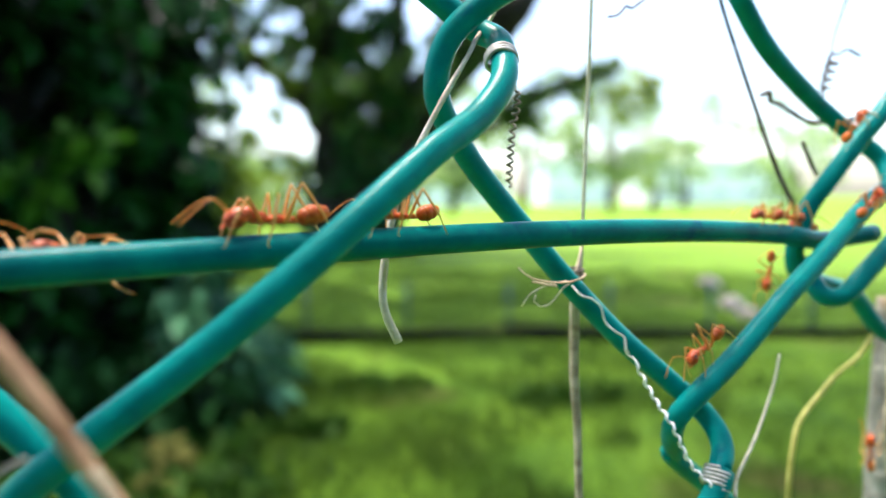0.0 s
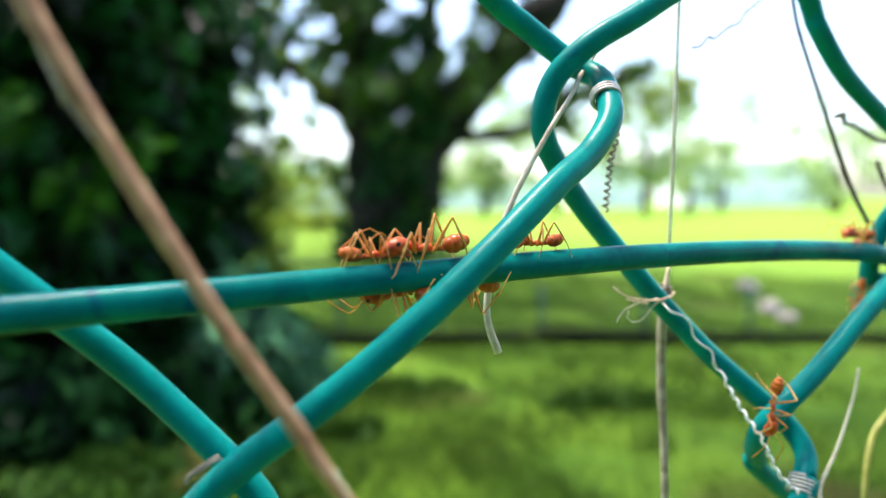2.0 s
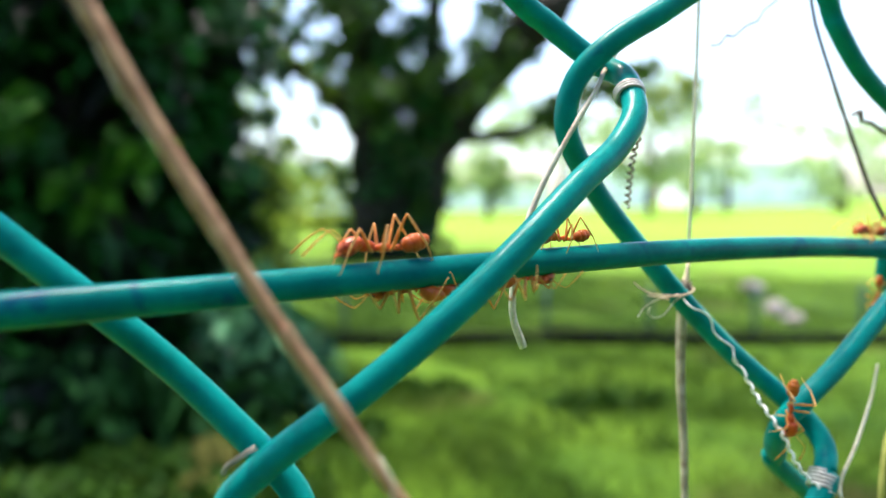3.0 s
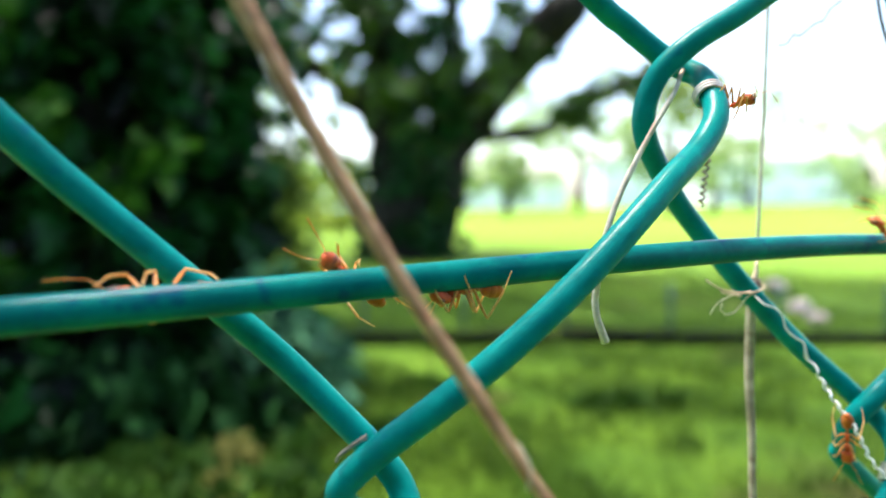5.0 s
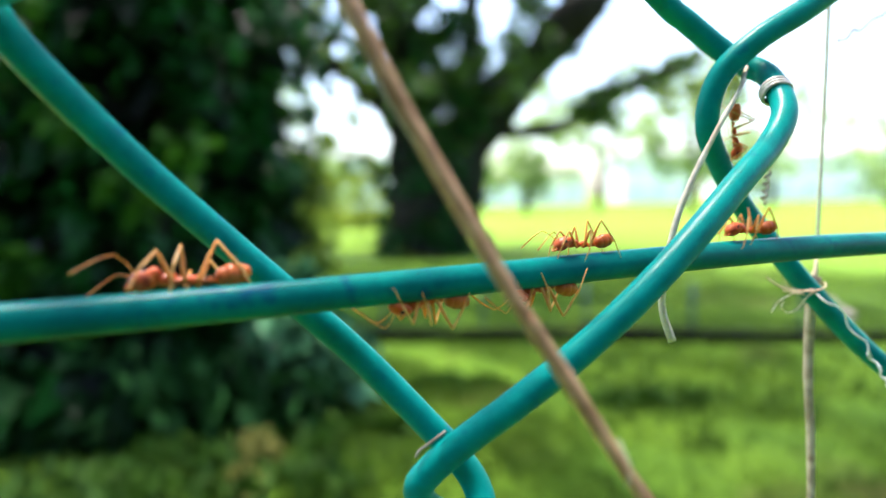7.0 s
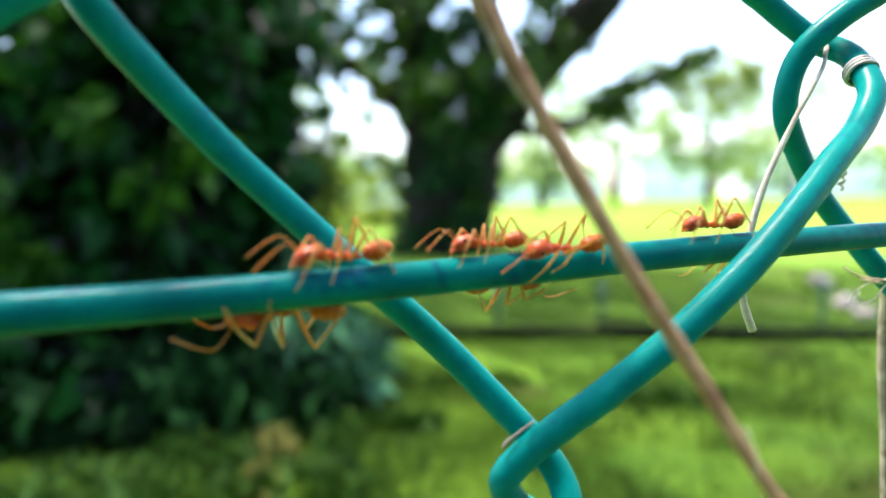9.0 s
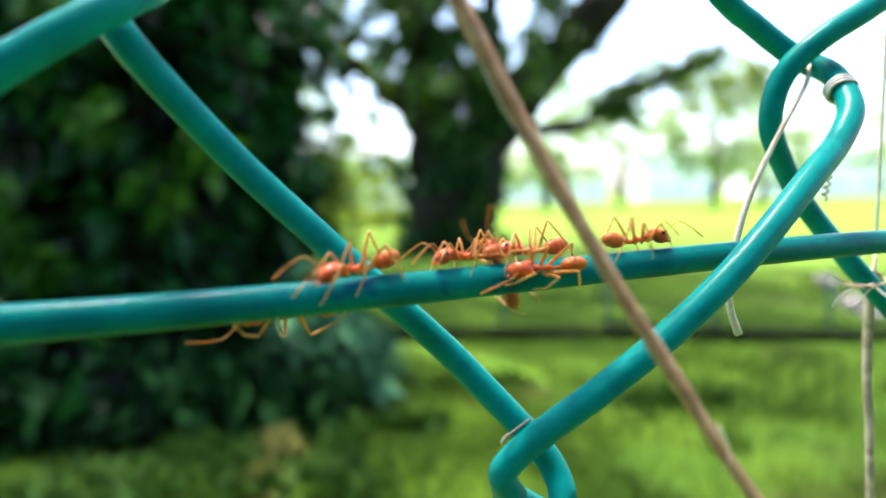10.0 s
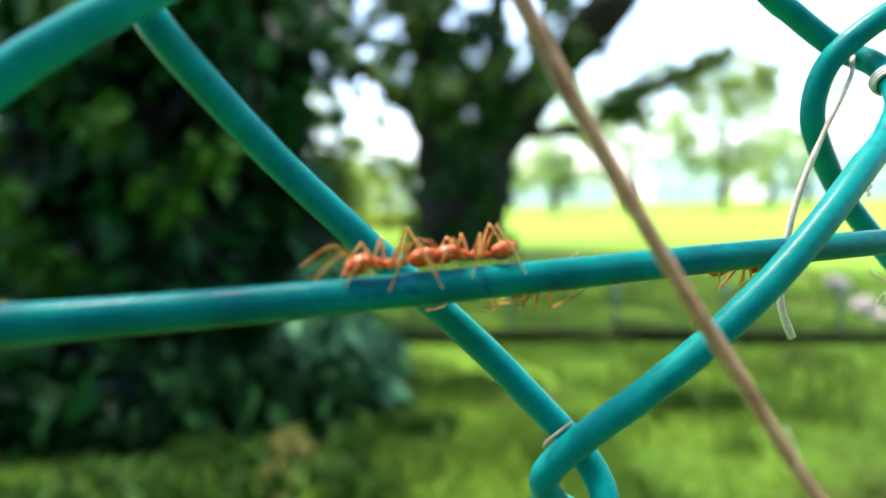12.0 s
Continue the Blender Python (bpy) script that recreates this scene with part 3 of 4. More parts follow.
WOVEN = {
    "b": zigzag(20, -22, 14, [(7.5, 5.5, 25.2), (13.2, 5.3, 21.3), (18.6, 4.0, 17.4), (20.2, 1.6, 15.7), (19.3, -1.0, 13.8), (17.4, -4.0, 10.4), (14.0, -5.4, 6.9),
                                (8.6, -7.2, 3.6), (1.1, -8.7, -2.0), (-4.9, -9.0, -6.7), (-10.5, -8.3, -11.15), (-15.7, -7.0, -15.1), (-19.2, -5.5, -17.9), (-22.2, -4.0, -20.8), (-23.2, -3.3, -22.7), (-21.3, -1.5, -25.6), (-17.5, 2.0, -29)]),
    "c": zigzag(50, 16, -28, [(40, -2.5, 31), (30, -1.5, 26.0), (23.5, -0.8, 22.0), (18.3, 0.5, 18.8), (15.0, 2.5, 15.0), (14.5, 3.7, 9.9), (18.2, 5.2, 5.0), (22.6, 6.3, 0.6), (26.3, 6.1, -3.3), (30.0, 4.7, -8.1), (34.1, 3.4, -12.8), (38.8, 2.1, -17.6),
                                 (44.4, 0.4, -22.6), (48.6, -1.5, -26.9), (48.6, -4.0, -29.7), (46.0, -5.8, -32.0), (43.5, -6.5, -35.0)]),
    "e": zigzag(-17, -54, -24, [(-44, 6.0, 32), (-51, 5.0, 25), (-54.0, 3.2, 19.8), (-53.0, 1.0, 16.2), (-50.6, 0.6, 12.6), (-44.6, 2.1, 5.8), (-38.7, 2.4, -0.1), (-32.7, 2.2, -5.9), (-26.8, 1.3, -11.7), (-21.6, -0.2, -17.6), (-19.0, -1.2, -20.8), (-17.3, -2.2, -23.6), (-17.4, -3.8, -26.2), (-20, -5, -30)]),
    "g": zigzag(-52, -90, 16, [(-64, 6.5, 27), (-57, 6.0, 22), (-51.5, 3.0, 20), (-49.8, 0.0, 18.5), (-51.2, -3.0, 16.8), (-54.0, -4.5, 14.6), (-57.7, -5.0, 12.0), (-61.0, -5.0, 9.5), (-72, -4.5, 0)]),
    "d": zigzag(89, 45, 6, [(57.7, 3.7, 28.2), (59.6, 3.8, 25.3), (65.9, 4.1, 19.6), (75.7, 4.4, 14.0), (81.5, 4.2, 11.0), (87.4, 3.6, 8.0), (89.8, 1.5, 4.8), (87.5, -1.0, 1.0), (83.0, -2.2, 0.0), (77.1, -2.6, -2.8), (68.9, -3.1, -7.9), (60.6, -3.4, -13.0),
                               (51.0, -3.6, -19.6), (45.6, -3.5, -22.9), (43.2, -2.2, -26.0), (44.6, 0.0, -29.3), (47.2, 1.8, -32.2), (51.0, 3.2, -36)]),
    "h": zigzag(124, 74, -30, [(98, -3, 26), (85.3, -1.0, 12.4), (80.7, 0.0, 7.5), (76.1, 1.4, 1.8), (74.2, 3.2, -2.6), (73.5, 4.3, -7.9), (75.5, 5.0, -11.6), (81.5, 5.2, -13.6), (89.6, 5.0, -16.0), (96.3, 4.0, -22.3), (110, 2, -30)]),
    "i": zigzag(-90, -126, -22, [(-104, 2, -10), (-96, 0, -18), (-90, -2, -24), (-95, -4, -32)]),
    "k": zigzag(160, 122, 10, [(140, 2, 20), (156, 0, 12), (160, -2, 8), (150, -4, 0)]),
}


def wire_line(x):
    """The middle of the straight line wire, in millimetres."""
    u = max(-75, min(75, x)) / 60
    return Vector((x, ((0.827 * u + 2.745) * u - 3.02), ((-1.118 * u - 0.938) * u + 1.342) * u - 4.365))


def build_fence():
    fence = thing("chain_link_fence", "chain-link fence of green vinyl-coated wire with a line wire", "fence")
    for pts in WOVEN.values():
        bm = bmesh.new()
        tube(bm, spline([mm(*q) for q in pts], 0.0009), 0.00131, 20)
        part("woven_wire", bm, VINYL, fence)
    for k in range(24):   # the mesh goes on to both sides
        for x in (-162 - 36 * k, 196 + 36 * k):
            bm = bmesh.new()
            tube(bm, spline([mm(*q) for q in zigzag(x + 36, x, 14 if k % 2 else -22, [(x + 30, -4, 8), (x + 20, -4, 0), (x + 8, -4, -10)])], 0.006), 0.00129, 6)
            part("woven_wire", bm, VINYL, fence)
    bm = bmesh.new()
    tube(bm, spline([mm(*wire_line(x)) for x in range(-1000, 72, 4)] + [mm(74, 1.6, -6.6), mm(80, 2.0, -6.6), mm(88, 1.5, -6)], 0.0022), FENCE_R / 1000, 24)
    part("line_wire", bm, BLUE_VINYL, fence, "almost level green wire that the ants walk on")
    bm = bmesh.new()
    tube(bm, spline([mm(*q) for q in ((75.5, 4.2, -10.0), (74.0, 1.5, -13.0), (74.4, -0.2, -14.6), (76.6, -1.4, -14.2), (80.0, -2.0, -11.5), (85.1, -2.2, -8.0), (90, -2.0, -5.0))], 0.001), 0.00135, 12)
    part("wire_hook", bm, VINYL, fence, "bent end of a coated wire")
    for centre, axis, n in ((Vector((18.7, -1.7, 12.9)), Vector((-0.34, -0.68, -0.65)), 3), (Vector((45.4, -6.0, -32.6)), Vector((-0.5, -0.15, -0.85)), 5)):
        axis.normalize()
        a = axis.orthogonal().normalized()
        b = axis.cross(a)
        turn = [mm(*(centre + (a * math.cos(s) + b * math.sin(s)) * (FENCE_R + 0.12) + axis * (s / 6.283 - n / 2) * 0.45)) for s in (k * 0.25 for k in range(int(n * 25.13)))]
        bm = bmesh.new()
        tube(bm, turn, 0.00022, 6)
        part("binding_wire", bm, STEEL, fence, "thin galvanised wire wound round a bend")
    bm = bmesh.new()
    tube(bm, spline([mm(*q) for q in ((-20.9, -3.6, -18.1), (-21.8, -4.0, -18.2), (-22.7, -4.2, -18.6), (-23.3, -4.0, -19.0), (-23.55, -4.1, -19.4), (-23.7, -4.5, -19.2), (-23.5, -4.9, -18.6), (-22.9, -5.1, -18.1), (-22.0, -5.1, -17.6), (-21.2, -4.8, -17.35))], 0.0003), 0.00013, 6)
    part("binding_wire", bm, GREY_BARK, fence, "loose loop of thin weathered wire")


build_fence()


def coil(path, radius, pitch, turn=0.0):
    pts, out, side = spline([mm(*q) for q in path], 0.00012), [], None
    for i, q in enumerate(pts):
        way = (pts[min(i + 1, len(pts) - 1)] - pts[max(i - 1, 0)]).normalized()
        side = (side or way.orthogonal())
        side = (side - way * side.dot(way)).normalized()
        turn += ((pts[i] - pts[i - 1]).length if i else 0) / (pitch(i / len(pts)) if callable(pitch) else pitch) * 6.283
        out.append(q + (side * math.cos(turn) + way.cross(side) * math.sin(turn)) * radius)
    return out


def strand(name, label, category, path, radius, mat, step=0.0008, wound=None):
    bm = bmesh.new()
    pts = coil(path, *wound) if wound else spline([mm(*q) for q in path], step)
    tube(bm, pts, radius, 7)
    return tagged(part(name, bm, mat), label, category)


def build_strands():
    r = lambda a, b: (lambda u: a + (b - a) * u)
    stalk = strand("dry_stalk", "tan dry plant stalk leaning across the fence", "stalk", ((-38.5, -13.5, 28), (-36.0, -14.6, 22), (-32.5, -16.1, 15.7), (-30.1, -17.1, 10.7), (-27.6, -18, 5.6), (-25, -19, 0.6), (-22.2, -20, -4.5), (-19.2, -21, -9.5), (-16.2, -22, -14.6), (-12.9, -22.9, -19.6), (-8, -24, -27)), lambda u: 0.00064 - 0.00021 * u + 0.00003 * math.sin(u * 31), STRAW)
    for path, wide in ((((-30.6, -17.0, 10.9), (-29.9, -17.3, 8.9), (-29.0, -17.7, 7.0), (-27.9, -18.1, 5.3), (-26.7, -18.5, 3.4)), 0.00015), (((-30.9, -17.0, 11.6), (-30.4, -17.3, 9.8), (-29.7, -17.7, 8.2), (-29.5, -17.7, 7.4)), 0.00010), (((-34.4, -16.2, 17.5), (-34.2, -16.5, 15.6), (-34.0, -16.6, 14.4)), 0.00012), (((-17.0, -22.6, -12.6), (-16.2, -22.8, -14.4), (-16.6, -22.9, -15.6)), 0.00012)):
        bm = bmesh.new()
        tube(bm, spline([mm(*q) for q in path], 0.0006), wide, 6, 0.35)
        part("peeling_sheath", bm, FADED, stalk, "papery fibre peeling from the stalk")
    for at in ((-31.9, -16.4, 14.3), (-21.4, -20.3, -5.9)):
        bm = bmesh.new()
        blob(bm, mm(*at), (0.00052, 0.00050, 0.0014), -0.45, 8, 10)
        part("stem_node", bm, STRAW, stalk, "swollen joint of the stalk")
    strand("hanging_stem", "grey-brown dried vine stem hanging from a tie", "stem", ((35.4, 6.2, -6.4), (34.7, 5.9, -8.2), (34.2, 5.8, -10.3), (34.5, 6.3, -17.5), (34.6, 6.3, -23.0), (35.1, 6.2, -29.2), (35.3, 6.0, -38.2), (35.8, 6, -48)), lambda u: 0.00018 + 0.0050 * max(0.0, min(u, 0.13) - 0.03) - 0.00026 * u, STEM)
    strand("thin_stem", "thin upright dried grass stem", "stem", ((35.0, 6.0, -12.5), (35.5, 6.4, -9), (35.7, 6.5, -5.8), (36.3, 6.7, 5.3), (36.8, 6.8, 16.5), (37.3, 7, 27.6), (37.8, 7, 40)), 0.00024, FADED)
    straw = strand("grass_straw", "bleached dry grass straw hooked through a bend", "straw", ((22.4, 3.0, 21.4), (20.6, 2.7, 18.2), (18.8, 2.3, 16.3), (17.4, 1.4, 15.0), (16.3, 0.7, 13.7), (12.4, 0.6, 8.3), (8.8, 0.6, 2.4), (6.9, 0.6, -2.3), (5.8, 0.7, -7.7), (5.9, 0.7, -10.4), (7.0, 0.6, -13.4)), lambda u: 0.00019 + 0.00024 * u + 0.00002 * math.sin(u * 40), PALE)
    strand("grass_tie", "curly dry grass tied round stem and wire", "straw", ((25.4, 5, -8.2), (26.3, 3.6, -9.3), (29, 2.0, -9.8), (32, 2.4, -9.6), (34.4, 4.2, -9.4), (35.4, 6.6, -9.7), (33.5, 7.5, -10.2), (31, 6, -10.4), (28.6, 2.4, -10.2), (26, 3.2, -9.6)), 0.00012, STEM)
    strand("grass_curl", "curled dry grass end below a tie", "straw", ((31.4, 2.6, -9.8), (30.3, 3.2, -10.6), (28.9, 3.6, -12.3), (27.6, 4, -12.6), (26.8, 4, -12.0), (27.1, 4, -11.2)), 0.00009, PALE)
    strand("grass_curl", "curled dry grass end below a tie", "straw", ((30.4, 2.6, -9.7), (28.0, 3.6, -10.3), (26.2, 4, -11.2), (25.2, 4, -12.4)), 0.00008, PALE)
    strand("grass_tie", "dry grass cord wound round a stem top", "straw", ((34.0, 5.5, -8.6), (34.0, 5.5, -9.4), (34.0, 5.5, -10.4)), 0.00016, TENDRIL, wound=(0.00105, 0.0005))
    strand("tendril_coil", "coiled brown climber tendril below a bend", "tendril", ((22.4, 1.0, 11), (22.4, 1.0, 9.1), (22.6, 2, 7.3), (22.9, 3, 3.8), (23.4, 4, 0.9)), 0.00015, GREY_BARK, wound=(0.00030, 0.0009))
    twist = ((37.0, 0.2, -17.8), (37.9, -0.5, -19.4), (38.6, -1.2, -21.3), (39.2, -2.4, -23.4), (39.7, -4.6, -26), (41.0, -6, -30), (42.8, -7.4, -32.4))
    pitch = lambda u: 0.0026 if u < 0.2 else 0.0015
    wire = strand("twisted_wire", "thin silvery wire twisted tightly towards its lower end", "wire", twist, 0.00013, BRIGHT, wound=(0.00019, pitch))
    bm = bmesh.new()
    tube(bm, coil(twist[1:], 0.00019, lambda u: 0.0015, math.pi), 0.00013, 7)
    part("second_strand", bm, BRIGHT, wire)
    bm = bmesh.new()
    tube(bm, spline([mm(*q) for q in ((31.4, 3.2, -10.2), (31.5, 1.6, -11.3), (32.9, 1.3, -11.8), (34.2, 1.2, -12.9), (34.5, 1.0, -14.4), (35.4, 0.5, -15.5), (36.8, 0.2, -16.4), (36.7, -0.2, -17.7), (37.2, -0.2, -18.2))], 0.0005), 0.00012, 7)
    part("loose_end", bm, BRIGHT, wire)
    strand("fine_tendril", "hair-thin crooked dead tendril by the fence", "tendril", ((41.4, 8.8, 22.2), (42.6, 8.6, 22.4), (43.6, 8.8, 23.1), (44.6, 9.0, 24.0), (45.3, 8.7, 23.7), (48.2, 8.8, 25.6), (49.8, 8.6, 26.2), (51.4, 8.9, 27.9), (52.9, 8.6, 29.0), (55.0, 7.8, 31.0), (57.2, 6.3, 31.5)), 0.00019, TENDRIL)
    strand("dark_tendril", "dark thin climber stem reaching a wire", "tendril", ((57.0, 6, 30), (58.4, 6, 25.8), (61.4, 6, 20.2), (66.5, 6, 11.4), (71.3, 6, 3.5), (74, 5, -1.8)), r(0.00026, 0.00036), TENDRIL)
    strand("dark_tendril", "dark thin climber stem reaching a wire", "tendril", ((73.9, 4, 7.5), (76, 4.2, 4.8), (77.5, 4, 2.7)), 0.0003, TENDRIL)
    strand("twig", "crooked dry twig with a curled tip", "twig", ((69.7, 8, 14.2), (71, 7.4, 14.8), (72, 8, 13.6), (74.2, 8, 13.3), (77, 8.4, 12.6), (81.1, 8, 11.1), (84, 7, 11.0), (86.7, 7, 11.3), (92, 6.5, 12)), lambda u: 0.00030 + 0.00010 * abs(math.sin(u * 19)), TENDRIL)
    strand("fine_tendril", "straight hair-thin dead tendril beside a wire", "tendril", ((87.4, 6, 31.5), (85.6, 7, 25), (84.6, 7, 21.1), (83.6, 7, 17), (82.9, 7, 13.6)), 0.00019, TENDRIL)
    strand("tendril_coil", "coiled brown climber tendril beside a wire", "tendril", ((83.2, 7, 15.2), (83.9, 7, 17.4), (84.8, 7, 19.6), (86.0, 7, 21.4), (88.2, 7, 22.6), (93, 7, 22.8)), lambda u: 0.00020 + 0.00012 * u, TENDRIL, wound=(0.00080, lambda u: 0.0014 if u < 0.45 else 0.02))
    strand("dry_straw", "short dry pale grass blade by a wire bend", "grass blade", ((60.3, -3, -20.5), (58.8, -3.5, -23.4), (57, -4, -25.8), (53.1, -5, -29.9), (48.9, -6, -33.2), (46.6, -7.6, -34.4)), r(0.00018, 0.00024), FADED)
    strand("wild_grass", "curved yellow-green grass blade", "grass blade", ((97, 5, -22), (92, 5, -26.2), (85.5, 4.5, -28.2), (80.3, 4, -30.7), (76, 3.4, -32.6), (73.5, 3, -34.6), (71.6, 2.4, -39), (70.7, 2, -44), (70.5, 2, -60)), r(0.00036, 0.0005), BLADE)
    bm = bmesh.new()
    pts = spline([mm(113.0, 10, -19), mm(112.0, 9.6, -30), mm(111.3, 9.4, -44), mm(111.4, 9.4, -90)], 0.0012)
    tube(bm, pts, lambda u: 0.0036 + 0.0008 * u, 16)
    for v in bm.verts:
        v.co += Vector((1, 1, 0)) * 0.0007 * noise.noise(v.co * 700)
    tagged(part("woody_stem", bm, GREY_BARK), "grey rough-barked woody stem beside the fence", "stem")
    strand("dry_stalk", "thin brown dead stalk clinging to a woody stem", "stalk", ((105, 5.5, -17), (102.2, 5, -24), (101.0, 5, -30), (101.4, 5, -34), (101.0, 5, -40), (103.0, 5.2, -48)), r(0.00034, 0.0005), STEM)
    return straw


swaying_straw = build_strands()

# ---- ants ----
# one ant in millimetres: it looks along +x and stands on z = 0; feet grip a wire as thick as the fence's
LEGS = {
    "front": ((0.95, 0.22, 0.68), (1.85, 0.90, 2.10), (2.70, 1.10, 0.80), (3.20, 0.9, -0.40)),
    "middle": ((0.40, 0.26, 0.63), (0.25, 1.15, 2.30), (0.65, 1.40, 0.80), (0.95, 1.0, -0.45)),
    "hind": ((-0.20, 0.24, 0.63), (-1.15, 1.05, 2.85), (-2.30, 1.25, 0.90), (-2.95, 0.95, -0.40)),
}


def build_ant():
    ant = thing("weaver_ant", "orange-red weaver ant with long legs walking on green fence wire", "ant", "ants on the fence")
    s, LOW = 0.001, Vector((0, 0, 0.32))   # the body hangs low between its knees

    def bit(name, mat, eggs, label="", parent=None):
        bm = bmesh.new()
        for centre, radii, turn, point in eggs:
            blob(bm, (Vector(centre) - LOW) * s, Vector(radii) * s, radians(turn), 10, 14, point)
        return part(name, bm, mat, parent or ant, label)

    head = bit("head", ANT_RED, [((2.26, 0, 1.42), (0.84, 0.64, 0.55), 26, 0.25), ((1.84, 0.22, 1.60), (0.40, 0.38, 0.36), 20, 0), ((1.84, -0.22, 1.60), (0.40, 0.38, 0.36), 20, 0)], "broad red head")
    for side in (-1, 1):
        bit("eye", ANT_EYE, [((2.30, side * 0.56, 1.64), (0.17, 0.10, 0.15), 20, 0)], "small black eye", head)
        bm = bmesh.new()
        tube(bm, spline([(Vector(q) - LOW) * s for q in ((2.68, side * 0.24, 1.18), (3.05, side * 0.26, 0.95), (3.22, side * 0.04, 0.81))], 0.00012), lambda u: (0.12 - 0.08 * u) * s, 6)
        part("mandible", bm, ANT_RED, head)
        bm = bmesh.new()
        pts = [(Vector(q) - LOW) * s for q in ((2.66, side * 0.20, 1.56), (3.1, side * 0.55, 2.15), (3.6, side * 0.85, 2.50), (3.75, side * 0.9, 2.47), (4.5, side * 1.1, 2.00), (5.5, side * 1.3, 1.15))]
        tube(bm, spline(pts, 0.00022), lambda u: (0.036 + 0.050 * max(0, u - 0.45)) * s, 6)
        part("antenna", bm, ANT_LEG, head, "long jointed amber antenna")
    bit("thorax", ANT_RED, [((1.22, 0, 1.36), (0.58, 0.30, 0.35), 8, 0.3), ((0.62, 0, 1.20), (0.66, 0.17, 0.19), 4, 0), ((0.02, 0, 1.20), (0.50, 0.23, 0.28), -10, 0.2)], "slender red thorax")
    bit("waist", ANT_AMBER, [((-0.72, 0, 1.05), (0.52, 0.10, 0.11), -6, 0), ((-0.84, 0, 1.16), (0.18, 0.13, 0.19), 0, 0)], "thin waist node")
    bit("abdomen", ANT_AMBER, [((-1.56, 0, 1.27), (0.46, 0.52, 0.54), 12, 0), ((-1.92, 0, 1.34), (0.56, 0.61, 0.63), 12, -0.1), ((-2.28, 0, 1.42), (0.50, 0.55, 0.57), 12, -0.3), ((-2.62, 0, 1.49), (0.38, 0.36, 0.38), 12, -0.5)], "translucent amber egg-shaped abdomen")
    for pair, joints in LEGS.items():
        for side in (-1, 1):
            at = Vector((joints[0][0], joints[0][1] * side, joints[0][2])) * s
            q = [Vector((j[0], j[1] * side, j[2])) * s - at for j in joints]
            thigh = [q[0], q[0].lerp(q[1], 0.2) + Vector((0, 0, -0.00012)), q[0].lerp(q[1], 0.6), q[1]]
            bm = bmesh.new()
            tube(bm, spline(thigh, 0.00025), lambda u: (0.070 + 0.055 * math.sin(math.pi * min(1, 0.25 + u * 0.75)) - 0.012 * u) * s, 8)
            leg = part("leg", bm, ANT_LEG, ant)
            bm = bmesh.new()
            tube(bm, spline([q[1], q[1].lerp(q[2], 0.1), q[1].lerp(q[2], 0.6), q[2]], 0.00025), lambda u: (0.062 + 0.024 * math.sin(math.pi * (0.15 + 0.7 * u))) * s, 8)
            part("shin", bm, ANT_SHIN, leg, "paler slender shin")
            bm = bmesh.new()
            tube(bm, spline([q[2], q[2].lerp(q[3], 0.5), q[3], q[3] + Vector((0.12 * (1 if pair == "front" else -1), -0.10 * side, -0.16)) * s], 0.00018), lambda u: (0.058 - 0.024 * u) * s, 6)
            part("foot", bm, ANT_SHIN, leg)
            leg.location = at
            leg["pair"], leg["side"] = pair, side
    return ant


def basis(at, ahead, up):
    """A pose at a place in millimetres, with x along ahead and z along up."""
    x = Vector(ahead).normalized()
    z = (Vector(up) - x * x.dot(Vector(up))).normalized()
    m = Matrix((x, z.cross(x), z)).transposed().to_4x4()
    m.translation = mm(*at)
    return m


def on_line(x, phi, yaw):
    """On the line wire: place along it, angle round it (0 top, 90 towards the camera, 180 below), heading (0 right, 180 left)."""
    a, b = wire_line(x - 1), wire_line(x + 1)
    t = (b - a).normalized()
    n = Vector((0, -math.sin(radians(phi)), math.cos(radians(phi))))
    n = (n - t * t.dot(n)).normalized()
    ahead = t * math.cos(radians(yaw)) + n.cross(t) * math.sin(radians(yaw))
    below = 0.5 - 0.5 * math.cos(radians(phi))   # they hang closer than they stand
    return basis(wire_line(x) + n * (FENCE_R - 0.1 - 0.85 * below), ahead, n)


def blend(rows, t):
    for a, b in zip(rows, rows[1:]):
        if t <= b[0]:
            u = max(0.0, (t - a[0]) / (b[0] - a[0]))
            u = u * u * (3 - 2 * u) if (b[0] - a[0]) > 0.7 else u
            return [p + (q - p) * u for p, q in zip(a[1:], b[1:])]
    return list(rows[-1][1:])


STEPS = [k / 10 for k in range(121)]
